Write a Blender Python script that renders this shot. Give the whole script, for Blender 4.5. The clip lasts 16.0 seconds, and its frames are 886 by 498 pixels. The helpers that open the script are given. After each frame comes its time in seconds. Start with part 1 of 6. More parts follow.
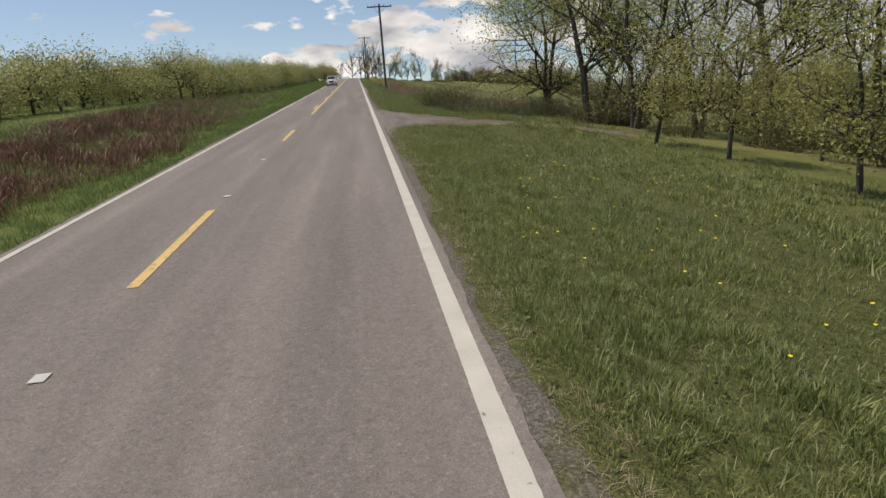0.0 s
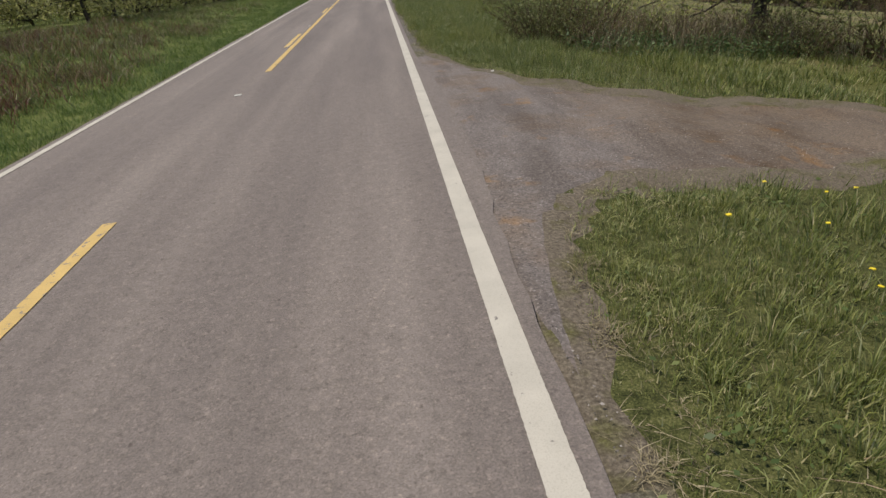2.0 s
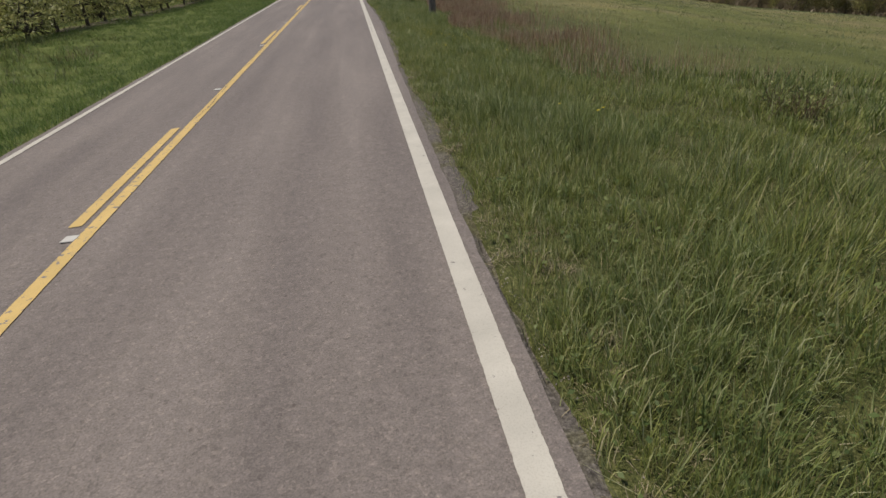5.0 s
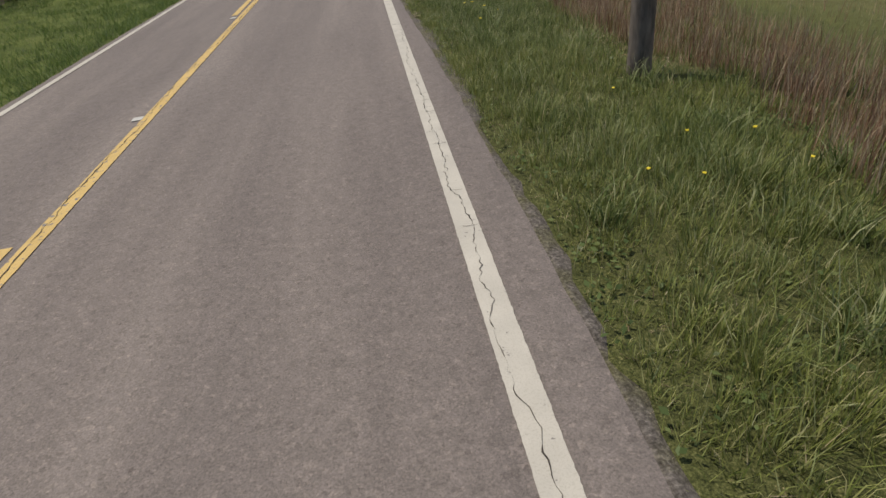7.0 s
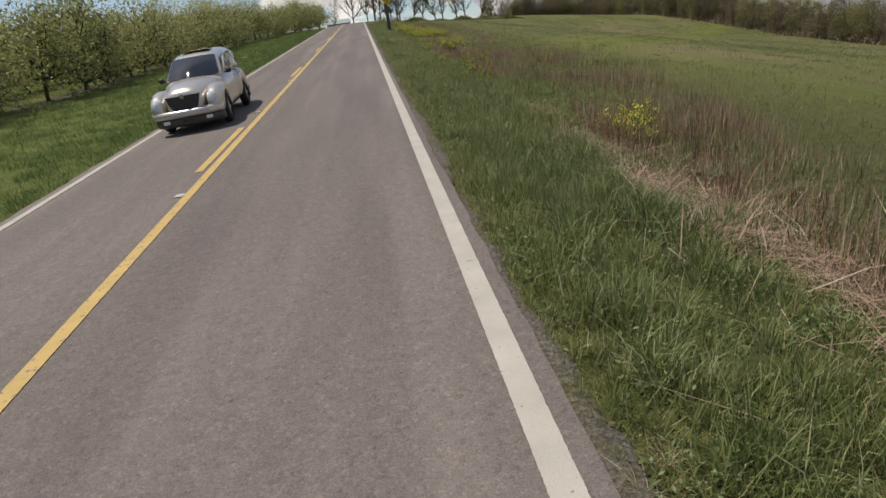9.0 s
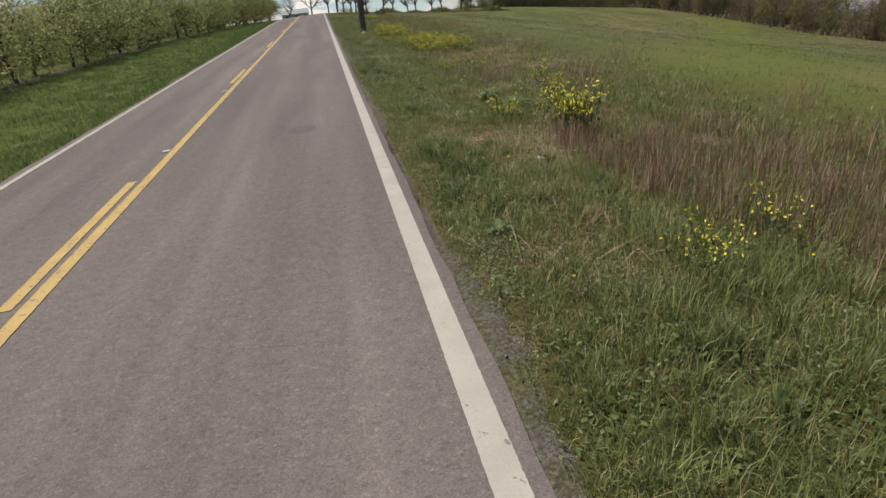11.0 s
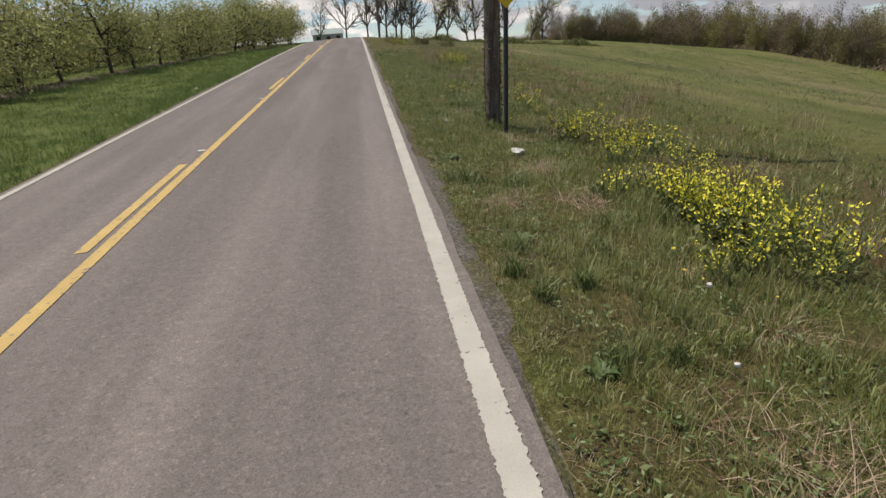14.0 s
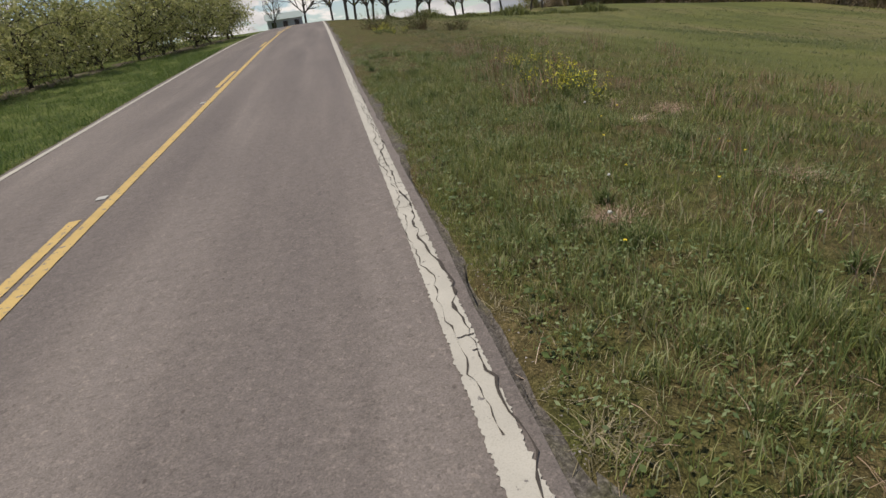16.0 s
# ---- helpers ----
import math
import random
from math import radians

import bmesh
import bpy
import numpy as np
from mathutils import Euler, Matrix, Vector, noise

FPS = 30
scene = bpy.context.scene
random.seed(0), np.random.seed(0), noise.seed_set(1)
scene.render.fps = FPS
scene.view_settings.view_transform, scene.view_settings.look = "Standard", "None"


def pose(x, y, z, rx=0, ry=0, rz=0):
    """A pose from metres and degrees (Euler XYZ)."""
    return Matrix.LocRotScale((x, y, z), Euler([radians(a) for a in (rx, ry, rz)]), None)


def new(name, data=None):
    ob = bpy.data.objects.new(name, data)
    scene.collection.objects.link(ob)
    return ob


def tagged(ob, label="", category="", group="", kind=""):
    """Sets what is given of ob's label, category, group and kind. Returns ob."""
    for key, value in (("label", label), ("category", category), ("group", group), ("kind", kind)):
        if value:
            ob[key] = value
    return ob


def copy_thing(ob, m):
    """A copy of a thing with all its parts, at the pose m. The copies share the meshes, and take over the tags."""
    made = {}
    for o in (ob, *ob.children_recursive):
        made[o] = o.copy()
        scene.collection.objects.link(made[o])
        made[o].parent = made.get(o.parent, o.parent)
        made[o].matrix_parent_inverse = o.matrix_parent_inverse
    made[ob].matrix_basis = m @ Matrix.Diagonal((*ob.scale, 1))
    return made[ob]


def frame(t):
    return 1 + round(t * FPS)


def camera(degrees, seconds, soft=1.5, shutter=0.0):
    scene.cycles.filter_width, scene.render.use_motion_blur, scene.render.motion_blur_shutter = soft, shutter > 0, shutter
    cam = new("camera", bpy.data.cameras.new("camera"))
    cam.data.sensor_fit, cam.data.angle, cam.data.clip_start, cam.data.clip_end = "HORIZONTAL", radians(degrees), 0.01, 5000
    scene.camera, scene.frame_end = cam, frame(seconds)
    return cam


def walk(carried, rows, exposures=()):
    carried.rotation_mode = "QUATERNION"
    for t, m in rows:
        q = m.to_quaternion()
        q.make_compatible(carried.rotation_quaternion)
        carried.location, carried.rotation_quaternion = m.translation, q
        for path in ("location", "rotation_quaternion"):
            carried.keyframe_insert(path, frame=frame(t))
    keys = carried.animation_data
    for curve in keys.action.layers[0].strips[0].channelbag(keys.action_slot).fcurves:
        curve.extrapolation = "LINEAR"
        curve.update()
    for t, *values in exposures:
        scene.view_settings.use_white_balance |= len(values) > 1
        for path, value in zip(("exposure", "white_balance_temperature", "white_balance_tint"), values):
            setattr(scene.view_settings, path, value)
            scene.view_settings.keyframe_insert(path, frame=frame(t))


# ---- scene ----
cam = camera(76.0, 16.0, soft=1.5, shutter=0.0)
PATH = [
    (0, pose(-0.586, -8.247, 1.892, 72.07, 3.05, -8.38)),
    (0.5, pose(-0.617, -4.300, 1.824, 71.57, 0.27, -6.05)),
    (1, pose(-0.520, -0.133, 1.776, 70.22, 2.98, -9.50)),
    (1.5, pose(-0.491, 3.976, 1.769, 67.34, 2.92, -9.50)),
    (2, pose(-0.463, 8.056, 1.756, 62.87, 4.62, -6.24)),
    (2.5, pose(-0.462, 11.908, 1.739, 69.98, 8.84, -10.33)),
    (3, pose(-0.502, 15.532, 1.703, 64.33, 4.98, -8.64)),
    (3.5, pose(-0.424, 19.693, 1.772, 62.16, 4.32, -9.36)),
    (4, pose(-0.455, 23.564, 1.813, 62.80, 3.41, -8.55)),
    (6.5, pose(-0.421, 44.205, 1.790, 58.86, 6.45, -9.00)),
    (7, pose(-0.383, 48.296, 1.744, 57.42, 5.69, -7.90)),
    (7.5, pose(-0.399, 52.829, 1.757, 64.10, 7.14, -8.76)),
    (8, pose(-0.555, 56.841, 1.791, 65.43, 5.18, -6.01)),
    (8.5, pose(-0.527, 60.669, 1.863, 64.46, 7.41, -8.44)),
    (9, pose(-0.499, 64.988, 1.801, 66.10, 6.67, -7.90)),
    (11.5, pose(-0.394, 85.025, 1.832, 63.71, 5.85, -11.93)),
    (12, pose(-0.426, 88.797, 1.815, 61.44, 4.00, -10.74)),
    (12.5, pose(-0.365, 91.825, 1.996, 65.98, -2.49, -18.66)),
    (13, pose(-0.462, 96.042, 1.904, 66.45, 0.39, -15.97)),
    (13.5, pose(-0.484, 100.522, 1.883, 65.53, 1.77, -10.55)),
    (14, pose(-0.458, 104.636, 1.768, 67.22, 3.24, -8.23)),
    (14.5, pose(-0.346, 108.314, 1.679, 58.54, 8.76, -9.98)),
    (15, pose(-0.349, 112.108, 1.686, 57.29, 8.95, -9.40)),
    (15.5, pose(-0.458, 115.886, 1.709, 64.91, 3.11, -8.77)),
    (16, pose(-0.388, 119.330, 1.659, 64.52, 6.97, -11.83)),
]

# exposure drifts slightly along the ride
walk(cam, PATH, exposures=[(0, 0.34, 7000, 12), (1, 0.32, 7000, 12), (2.0, 0.31, 7000, 12), (2.5, 0.22, 7000, 12), (12, 0.22, 7000, 12), (13.2, 0.33, 7000, 12), (14, 0.31, 7000, 12), (15, 0.20, 7000, 12), (16, 0.18, 7000, 12)])

# ---- light: high sun from the left and ahead, broken cloud ----
SUN = Vector((-0.36, 0.22, 0.90)).normalized()
world = bpy.data.worlds.new("spring_sky")
scene.world = world
world.use_nodes = True
nt = world.node_tree
bg = nt.nodes["Background"]
sky = nt.nodes.new("ShaderNodeTexSky")
sky.sky_type, sky.sun_disc = "NISHITA", False
sky.sun_elevation, sky.sun_rotation = math.asin(SUN.z), math.atan2(SUN.x, SUN.y)
sky.dust_density, sky.air_density, sky.ozone_density = 0.4, 1.0, 1.5
tc = nt.nodes.new("ShaderNodeTexCoord")
sep = nt.nodes.new("ShaderNodeSeparateXYZ")
nt.links.new(tc.outputs["Generated"], sep.inputs[0])


def wmath(op, a, b=None):
    n = nt.nodes.new("ShaderNodeMath")
    n.operation = op
    for i, v in enumerate((a, b)):
        if v is None:
            continue
        if isinstance(v, (int, float)):
            n.inputs[i].default_value = v
        else:
            nt.links.new(v, n.inputs[i])
    return n.outputs[0]


# the horizon lies a little below the road's own plane, because the road climbs
lift = nt.nodes.new("ShaderNodeCombineXYZ")
nt.links.new(sep.outputs[0], lift.inputs[0])
nt.links.new(sep.outputs[1], lift.inputs[1])
nt.links.new(wmath("ADD", sep.outputs[2], 0.10), lift.inputs[2])
nt.links.new(lift.outputs[0], sky.inputs[0])
comb = nt.nodes.new("ShaderNodeCombineXYZ")
nt.links.new(sep.outputs[0], comb.inputs[0])
nt.links.new(sep.outputs[1], comb.inputs[1])
nt.links.new(wmath("MULTIPLY", sep.outputs[2], 2.6), comb.inputs[2])
cn = nt.nodes.new("ShaderNodeTexNoise")
cn.inputs["Scale"].default_value, cn.inputs["Detail"].default_value, cn.inputs["Roughness"].default_value = 12.5, 8.0, 0.52
nt.links.new(comb.outputs[0], cn.inputs["Vector"])
low = wmath("MULTIPLY", wmath("SUBTRACT", 0.13, wmath("ABSOLUTE", sep.outputs[2])), 0.55)
cover = wmath("ADD", wmath("ADD", cn.outputs[0], wmath("MULTIPLY", sep.outputs[0], 0.22)), wmath("MAXIMUM", low, -0.06))
cr = nt.nodes.new("ShaderNodeValToRGB")
cr.color_ramp.elements[0].position, cr.color_ramp.elements[1].position = 0.55, 0.605
nt.links.new(cover, cr.inputs[0])
cn2 = nt.nodes.new("ShaderNodeTexNoise")
cn2.inputs["Scale"].default_value, cn2.inputs["Detail"].default_value = 7.5, 7.0
nt.links.new(comb.outputs[0], cn2.inputs["Vector"])
shade = nt.nodes.new("ShaderNodeValToRGB")
shade.color_ramp.elements[0].position, shade.color_ramp.elements[0].color = 0.30, (3.5, 3.75, 4.25, 1)
shade.color_ramp.elements[1].position, shade.color_ramp.elements[1].color = 0.56, (8.7, 8.6, 8.55, 1)
# heavier grey cloud towards the right
nt.links.new(wmath("SUBTRACT", cn2.outputs[0], wmath("MULTIPLY", wmath("MAXIMUM", sep.outputs[0], 0.0), 0.36)), shade.inputs[0])
mix = nt.nodes.new("ShaderNodeMix")
mix.data_type = "RGBA"
nt.links.new(cr.outputs[0], mix.inputs[0])
nt.links.new(sky.outputs[0], mix.inputs[6])
nt.links.new(shade.outputs[0], mix.inputs[7])
nt.links.new(mix.outputs[2], bg.inputs[0])
bg.inputs[1].default_value = 0.088
sun = new("sun", bpy.data.lights.new("sun", "SUN"))
sun.data.energy, sun.data.angle, sun.data.color = 3.0, radians(0.55), (1.0, 0.95, 0.87)
sun.rotation_euler = SUN.to_track_quat("Z", "Y").to_euler()

# ---- materials ----


class Mat:
    """A small helper round one procedural material."""

    def __init__(self, name, rough=0.8, metal=0.0, spec=0.5):
        self.m = bpy.data.materials.new(name)
        self.m.use_nodes = True
        self.t = self.m.node_tree
        self.b = self.t.nodes["Principled BSDF"]
        self.b.inputs["Roughness"].default_value = rough
        self.b.inputs["Metallic"].default_value = metal
        self.b.inputs["Specular IOR Level"].default_value = spec
        self.co = self.t.nodes.new("ShaderNodeNewGeometry").outputs["Position"]

    def link(self, a, b):
        self.t.links.new(a, b)

    def stretch(self, sx, sy, sz):
        n = self.t.nodes.new("ShaderNodeMapping")
        n.inputs["Scale"].default_value = (sx, sy, sz)
        self.link(self.co, n.inputs[0])
        return n.outputs[0]

    def local(self):
        self.co = self.t.nodes.new("ShaderNodeTexCoord").outputs["Object"]
        return self

    def noise(self, scale, detail=4.0, rough=0.55, vec=None):
        n = self.t.nodes.new("ShaderNodeTexNoise")
        n.inputs["Scale"].default_value, n.inputs["Detail"].default_value, n.inputs["Roughness"].default_value = scale, detail, rough
        self.link(vec or self.co, n.inputs["Vector"])
        return n.outputs[0]

    def voronoi(self, scale, feature="F1", vec=None):
        n = self.t.nodes.new("ShaderNodeTexVoronoi")
        n.feature = feature
        n.inputs["Scale"].default_value = scale
        self.link(vec or self.co, n.inputs["Vector"])
        return n.outputs["Distance"]

    def cells(self, scale):
        """One random number for each chip of stone."""
        n = self.t.nodes.new("ShaderNodeTexVoronoi")
        n.inputs["Scale"].default_value = scale
        self.link(self.co, n.inputs["Vector"])
        s = self.t.nodes.new("ShaderNodeSeparateColor")
        self.link(n.outputs["Color"], s.inputs[0])
        return s.outputs[0]

    def island(self):
        return self.t.nodes.new("ShaderNodeNewGeometry").outputs["Random Per Island"]

    def chance(self):
        return self.t.nodes.new("ShaderNodeObjectInfo").outputs["Random"]

    def calc(self, op, a, b):
        n = self.t.nodes.new("ShaderNodeMath")
        n.operation = op
        for i, v in enumerate((a, b)):
            if isinstance(v, (int, float)):
                n.inputs[i].default_value = v
            else:
                self.link(v, n.inputs[i])
        return n.outputs[0]

    def ramp(self, fac, *stops):
        n = self.t.nodes.new("ShaderNodeValToRGB")
        e = n.color_ramp.elements
        while len(e) < len(stops):
            e.new(0.5)
        for el, (p, c) in zip(e, stops):
            el.position = p
            el.color = (*c, 1) if len(c) == 3 else c
        self.link(fac, n.inputs[0])
        return n.outputs[0]

    def blend(self, fac, a, b, mode="MIX"):
        n = self.t.nodes.new("ShaderNodeMix")
        n.data_type, n.blend_type = "RGBA", mode
        if isinstance(fac, (int, float)):
            n.inputs[0].default_value = fac
        else:
            self.link(fac, n.inputs[0])
        for i, v in ((6, a), (7, b)):
            if isinstance(v, tuple):
                n.inputs[i].default_value = (*v, 1)
            else:
                self.link(v, n.inputs[i])
        return n.outputs[2]

    def swath(self):
        """Distance, in tenths of a metre and up, from a brighter swath of young grass that climbs the hillside."""
        sp = self.t.nodes.new("ShaderNodeSeparateXYZ")
        self.link(self.co, sp.inputs[0])
        u = self.calc("SUBTRACT", sp.outputs[0], self.calc("MULTIPLY", sp.outputs[1], 0.70))
        u = self.calc("ADD", self.calc("ADD", u, 55.2), self.calc("MULTIPLY", self.noise(0.12, 3), 6.0))
        n = self.t.nodes.new("ShaderNodeMath")
        n.operation = "ABSOLUTE"
        self.link(self.calc("SUBTRACT", u, 3.0), n.inputs[0])
        return self.ramp(self.calc("MULTIPLY", n.outputs[0], 0.1), (0.12, (1, 1, 1)), (0.52, (0, 0, 0)))

    def color(self, c):
        if isinstance(c, tuple):
            self.b.inputs["Base Color"].default_value = (*c, 1)
        else:
            self.link(c, self.b.inputs["Base Color"])
        return self

    def bump(self, h, strength=0.3, dist=0.01):
        n = self.t.nodes.new("ShaderNodeBump")
        n.inputs["Strength"].default_value, n.inputs["Distance"].default_value = strength, dist
        self.link(h, n.inputs["Height"])
        self.link(n.outputs[0], self.b.inputs["Normal"])
        return self

    def thin(self, share, col):
        """Leaves and blades let light through."""
        tr = self.t.nodes.new("ShaderNodeBsdfTranslucent")
        self.link(col, tr.inputs[0])
        mx = self.t.nodes.new("ShaderNodeMixShader")
        mx.inputs[0].default_value = share
        self.link(self.b.outputs[0], mx.inputs[1])
        self.link(tr.outputs[0], mx.inputs[2])
        self.link(mx.outputs[0], self.t.nodes["Material Output"].inputs[0])
        return self


def v3(a, k):
    return tuple(x * k for x in a)


def asphalt_mat():
    m = Mat("worn_asphalt", 0.85, spec=0.3)
    sp = m.t.nodes.new("ShaderNodeSeparateXYZ")
    m.link(m.co, sp.inputs[0])
    # paler wheel tracks worn along the lanes
    wave = m.t.nodes.new("ShaderNodeMath")
    wave.operation = "SINE"
    m.link(m.calc("MULTIPLY", m.calc("ADD", sp.outputs[0], 0.71), 2 * math.pi / 1.45), wave.inputs[0])
    long = m.noise(1.0, 3, 0.5, m.stretch(1.6, 0.06, 1))
    tone = m.calc("ADD", m.calc("MULTIPLY", wave.outputs[0], 0.055), long)
    base = m.ramp(tone, (0.30, (0.152, 0.134, 0.125)), (0.52, (0.178, 0.157, 0.144)), (0.72, (0.214, 0.190, 0.174)))
    blot = m.ramp(m.noise(1.4, 5, 0.6, m.stretch(1, 0.16, 1)), (0.34, (0.90, 0.89, 0.89)), (0.62, (1.06, 1.05, 1.04)))
    c = m.blend(1.0, base, blot, "MULTIPLY")
    mottle = m.ramp(m.noise(11, 4, 0.65), (0.34, (0.90, 0.90, 0.885)), (0.64, (1.08, 1.07, 1.07)))
    c = m.blend(0.9, c, mottle, "MULTIPLY")
    pits = m.ramp(m.voronoi(4.5, vec=m.stretch(1, 0.7, 1)), (0.030, (0.55, 0.52, 0.50)), (0.055, (1, 1, 1)))
    c = m.blend(0.75, c, pits, "MULTIPLY")
    grit = m.ramp(m.noise(95, 4, 0.8), (0.33, (0.62, 0.60, 0.58)), (0.5, (1, 1, 1)), (0.68, (1.32, 1.30, 1.28)))
    c = m.blend(0.85, c, grit, "MULTIPLY")
    oil = m.ramp(m.noise(2.6, 5, 0.6, m.stretch(1, 0.5, 1)), (0.70, (1, 1, 1)), (0.76, (0.66, 0.62, 0.60)))
    c = m.blend(0.8, c, oil, "MULTIPLY")
    stone = m.ramp(m.voronoi(60), (0.04, (1.5, 1.45, 1.4)), (0.12, (1, 1, 1)))
    c = m.blend(0.5, c, stone, "MULTIPLY")
    chips = m.ramp(m.cells(110), (0.0, (0.70, 0.69, 0.68)), (0.5, (1, 1, 1)), (0.9, (1.12, 1.10, 1.08)), (1.0, (1.55, 1.50, 1.45)))
    c = m.blend(0.5, c, chips, "MULTIPLY")
    flecks = m.ramp(m.cells(46), (0.0, (0.66, 0.65, 0.64)), (0.12, (0.96, 0.96, 0.96)), (0.85, (1.02, 1.02, 1.02)), (1.0, (1.42, 1.40, 1.36)))
    c = m.blend(0.55, c, flecks, "MULTIPLY")
    m.color(c).bump(m.noise(160, 3, 0.7), 0.28, 0.004)
    return m.m


def paint_mat(name, col, gap):
    m = Mat(name, 0.7, spec=0.3)
    worn = m.noise(14, 6, 0.65)
    c = m.ramp(m.noise(3.0, 4), (0.3, v3(col, 0.86)), (0.7, v3(col, 1.05)))
    c = m.blend(m.ramp(worn, (gap - 0.03, (1, 1, 1)), (gap, (0, 0, 0))), c, (0.20, 0.185, 0.172))
    speck = m.ramp(m.noise(130, 3, 0.7), (0.32, (0.7, 0.68, 0.64)), (0.5, (1, 1, 1)))
    m.color(m.blend(0.55, c, speck, "MULTIPLY")).bump(m.noise(120, 3), 0.3, 0.004)
    return m.m


def ground_mat():
    m = Mat("turf_and_soil", 0.95, spec=0.15)
    sp = m.t.nodes.new("ShaderNodeSeparateXYZ")
    m.link(m.co, sp.inputs[0])
    big = m.noise(0.10, 5, 0.6, m.stretch(1, 0.35, 1))
    field = m.ramp(big, (0.34, (0.092, 0.108, 0.036)), (0.46, (0.128, 0.142, 0.048)), (0.55, (0.156, 0.154, 0.064)), (0.66, (0.196, 0.168, 0.096)))
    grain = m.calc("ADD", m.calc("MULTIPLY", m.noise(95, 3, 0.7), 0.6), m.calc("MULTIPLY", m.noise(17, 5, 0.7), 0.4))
    rows = m.t.nodes.new("ShaderNodeMapping")
    rows.inputs["Rotation"].default_value = (0, 0, 0.61)
    rows.inputs["Scale"].default_value = (0.55, 0.06, 1)
    m.link(m.co, rows.inputs[0])
    field = m.blend(0.8, field, m.ramp(m.noise(1.0, 5, 0.6, rows.outputs[0]), (0.36, (0.72, 0.74, 0.70)), (0.5, (1, 1, 1)), (0.66, (1.20, 1.15, 1.05))), "MULTIPLY")
    field = m.blend(m.calc("MULTIPLY", m.swath(), 0.85), field, (0.140, 0.160, 0.040))
    # darkest grain stops of soil and turf also paint the shade between blades
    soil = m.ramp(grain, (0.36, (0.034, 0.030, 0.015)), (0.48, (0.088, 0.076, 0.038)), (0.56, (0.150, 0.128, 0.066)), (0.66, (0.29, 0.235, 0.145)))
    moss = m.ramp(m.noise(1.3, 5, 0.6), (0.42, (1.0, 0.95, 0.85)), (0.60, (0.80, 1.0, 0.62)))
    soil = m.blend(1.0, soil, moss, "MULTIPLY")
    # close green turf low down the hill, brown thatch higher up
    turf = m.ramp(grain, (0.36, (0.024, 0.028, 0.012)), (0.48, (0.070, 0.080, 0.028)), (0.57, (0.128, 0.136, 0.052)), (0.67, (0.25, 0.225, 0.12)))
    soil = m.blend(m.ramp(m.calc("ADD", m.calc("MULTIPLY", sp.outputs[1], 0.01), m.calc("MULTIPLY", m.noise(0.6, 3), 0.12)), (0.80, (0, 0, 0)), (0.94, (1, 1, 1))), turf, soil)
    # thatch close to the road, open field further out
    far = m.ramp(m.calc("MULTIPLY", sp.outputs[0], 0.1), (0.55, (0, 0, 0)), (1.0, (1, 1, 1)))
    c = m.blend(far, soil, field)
    # mown green turf on the far side of the road
    mown = m.ramp(m.noise(1.6, 5, 0.65), (0.36, (0.066, 0.088, 0.026)), (0.5, (0.102, 0.134, 0.036)), (0.66, (0.145, 0.168, 0.055)))
    c = m.blend(m.ramp(m.calc("MULTIPLY", sp.outputs[0], -0.1), (0.52, (0, 0, 0)), (0.56, (1, 1, 1))), c, mown)
    fleck = m.ramp(m.noise(6, 6, 0.75), (0.3, (0.60, 0.62, 0.55)), (0.6, (1.15, 1.12, 1.05)))
    c = m.blend(0.9, c, fleck, "MULTIPLY")
    m.color(c).bump(m.noise(9, 6, 0.7), 0.8, 0.08)
    return m.m


def gravel_mat():
    m = Mat("driveway_gravel", 0.95, spec=0.2)
    cell = m.ramp(m.cells(78), (0.0, (0.105, 0.096, 0.090)), (0.2, (0.150, 0.135, 0.126)), (0.6, (0.178, 0.160, 0.149)), (0.92, (0.205, 0.185, 0.173)), (1.0, (0.29, 0.265, 0.250)))
    cell = m.blend(0.6, cell, m.ramp(m.noise(30, 5, 0.8), (0.34, (0.55, 0.54, 0.53)), (0.6, (1.1, 1.1, 1.1))), "MULTIPLY")
    dirt = m.ramp(m.noise(0.8, 5, 0.65), (0.50, (1, 1, 1)), (0.66, (0.90, 0.80, 0.68)))
    sp = m.t.nodes.new("ShaderNodeSeparateXYZ")
    m.link(m.co, sp.inputs[0])
    inner = m.ramp(m.calc("ADD", m.calc("MULTIPLY", sp.outputs[0], 0.16), m.calc("MULTIPLY", m.noise(1.1, 4), 0.35)), (0.40, (1.06, 1.04, 1.04)), (0.66, (0.92, 0.82, 0.70)))
    cell = m.blend(1.0, cell, inner, "MULTIPLY")
    packed = m.ramp(m.noise(1.0, 5, 0.6, m.stretch(1.5, 0.5, 1)), (0.36, (0.74, 0.72, 0.70)), (0.50, (1, 1, 1)), (0.66, (1.16, 1.14, 1.10)))
    cell = m.blend(0.9, cell, packed, "MULTIPLY")
    rust = m.ramp(m.noise(1.7, 4, 0.6), (0.60, (1, 1, 1)), (0.72, (1.35, 1.0, 0.62)))
    c = m.blend(1.0, m.blend(0.9, cell, dirt, "MULTIPLY"), rust, "MULTIPLY")
    m.color(c).bump(m.noise(70, 4, 0.75), 0.6, 0.012)
    return m.m


def shoulder_mat():
    m = Mat("shoulder_dirt", 0.95, spec=0.15)
    c = m.ramp(m.noise(45, 5, 0.75), (0.34, (0.050, 0.044, 0.038)), (0.5, (0.120, 0.107, 0.094)), (0.66, (0.24, 0.215, 0.190)))
    moss = m.ramp(m.noise(2.2, 5, 0.65), (0.45, (1, 1, 1)), (0.65, (0.80, 0.86, 0.48)))
    m.color(m.blend(1.0, c, moss, "MULTIPLY")).bump(m.noise(60, 4, 0.7), 0.9, 0.012)
    return m.m


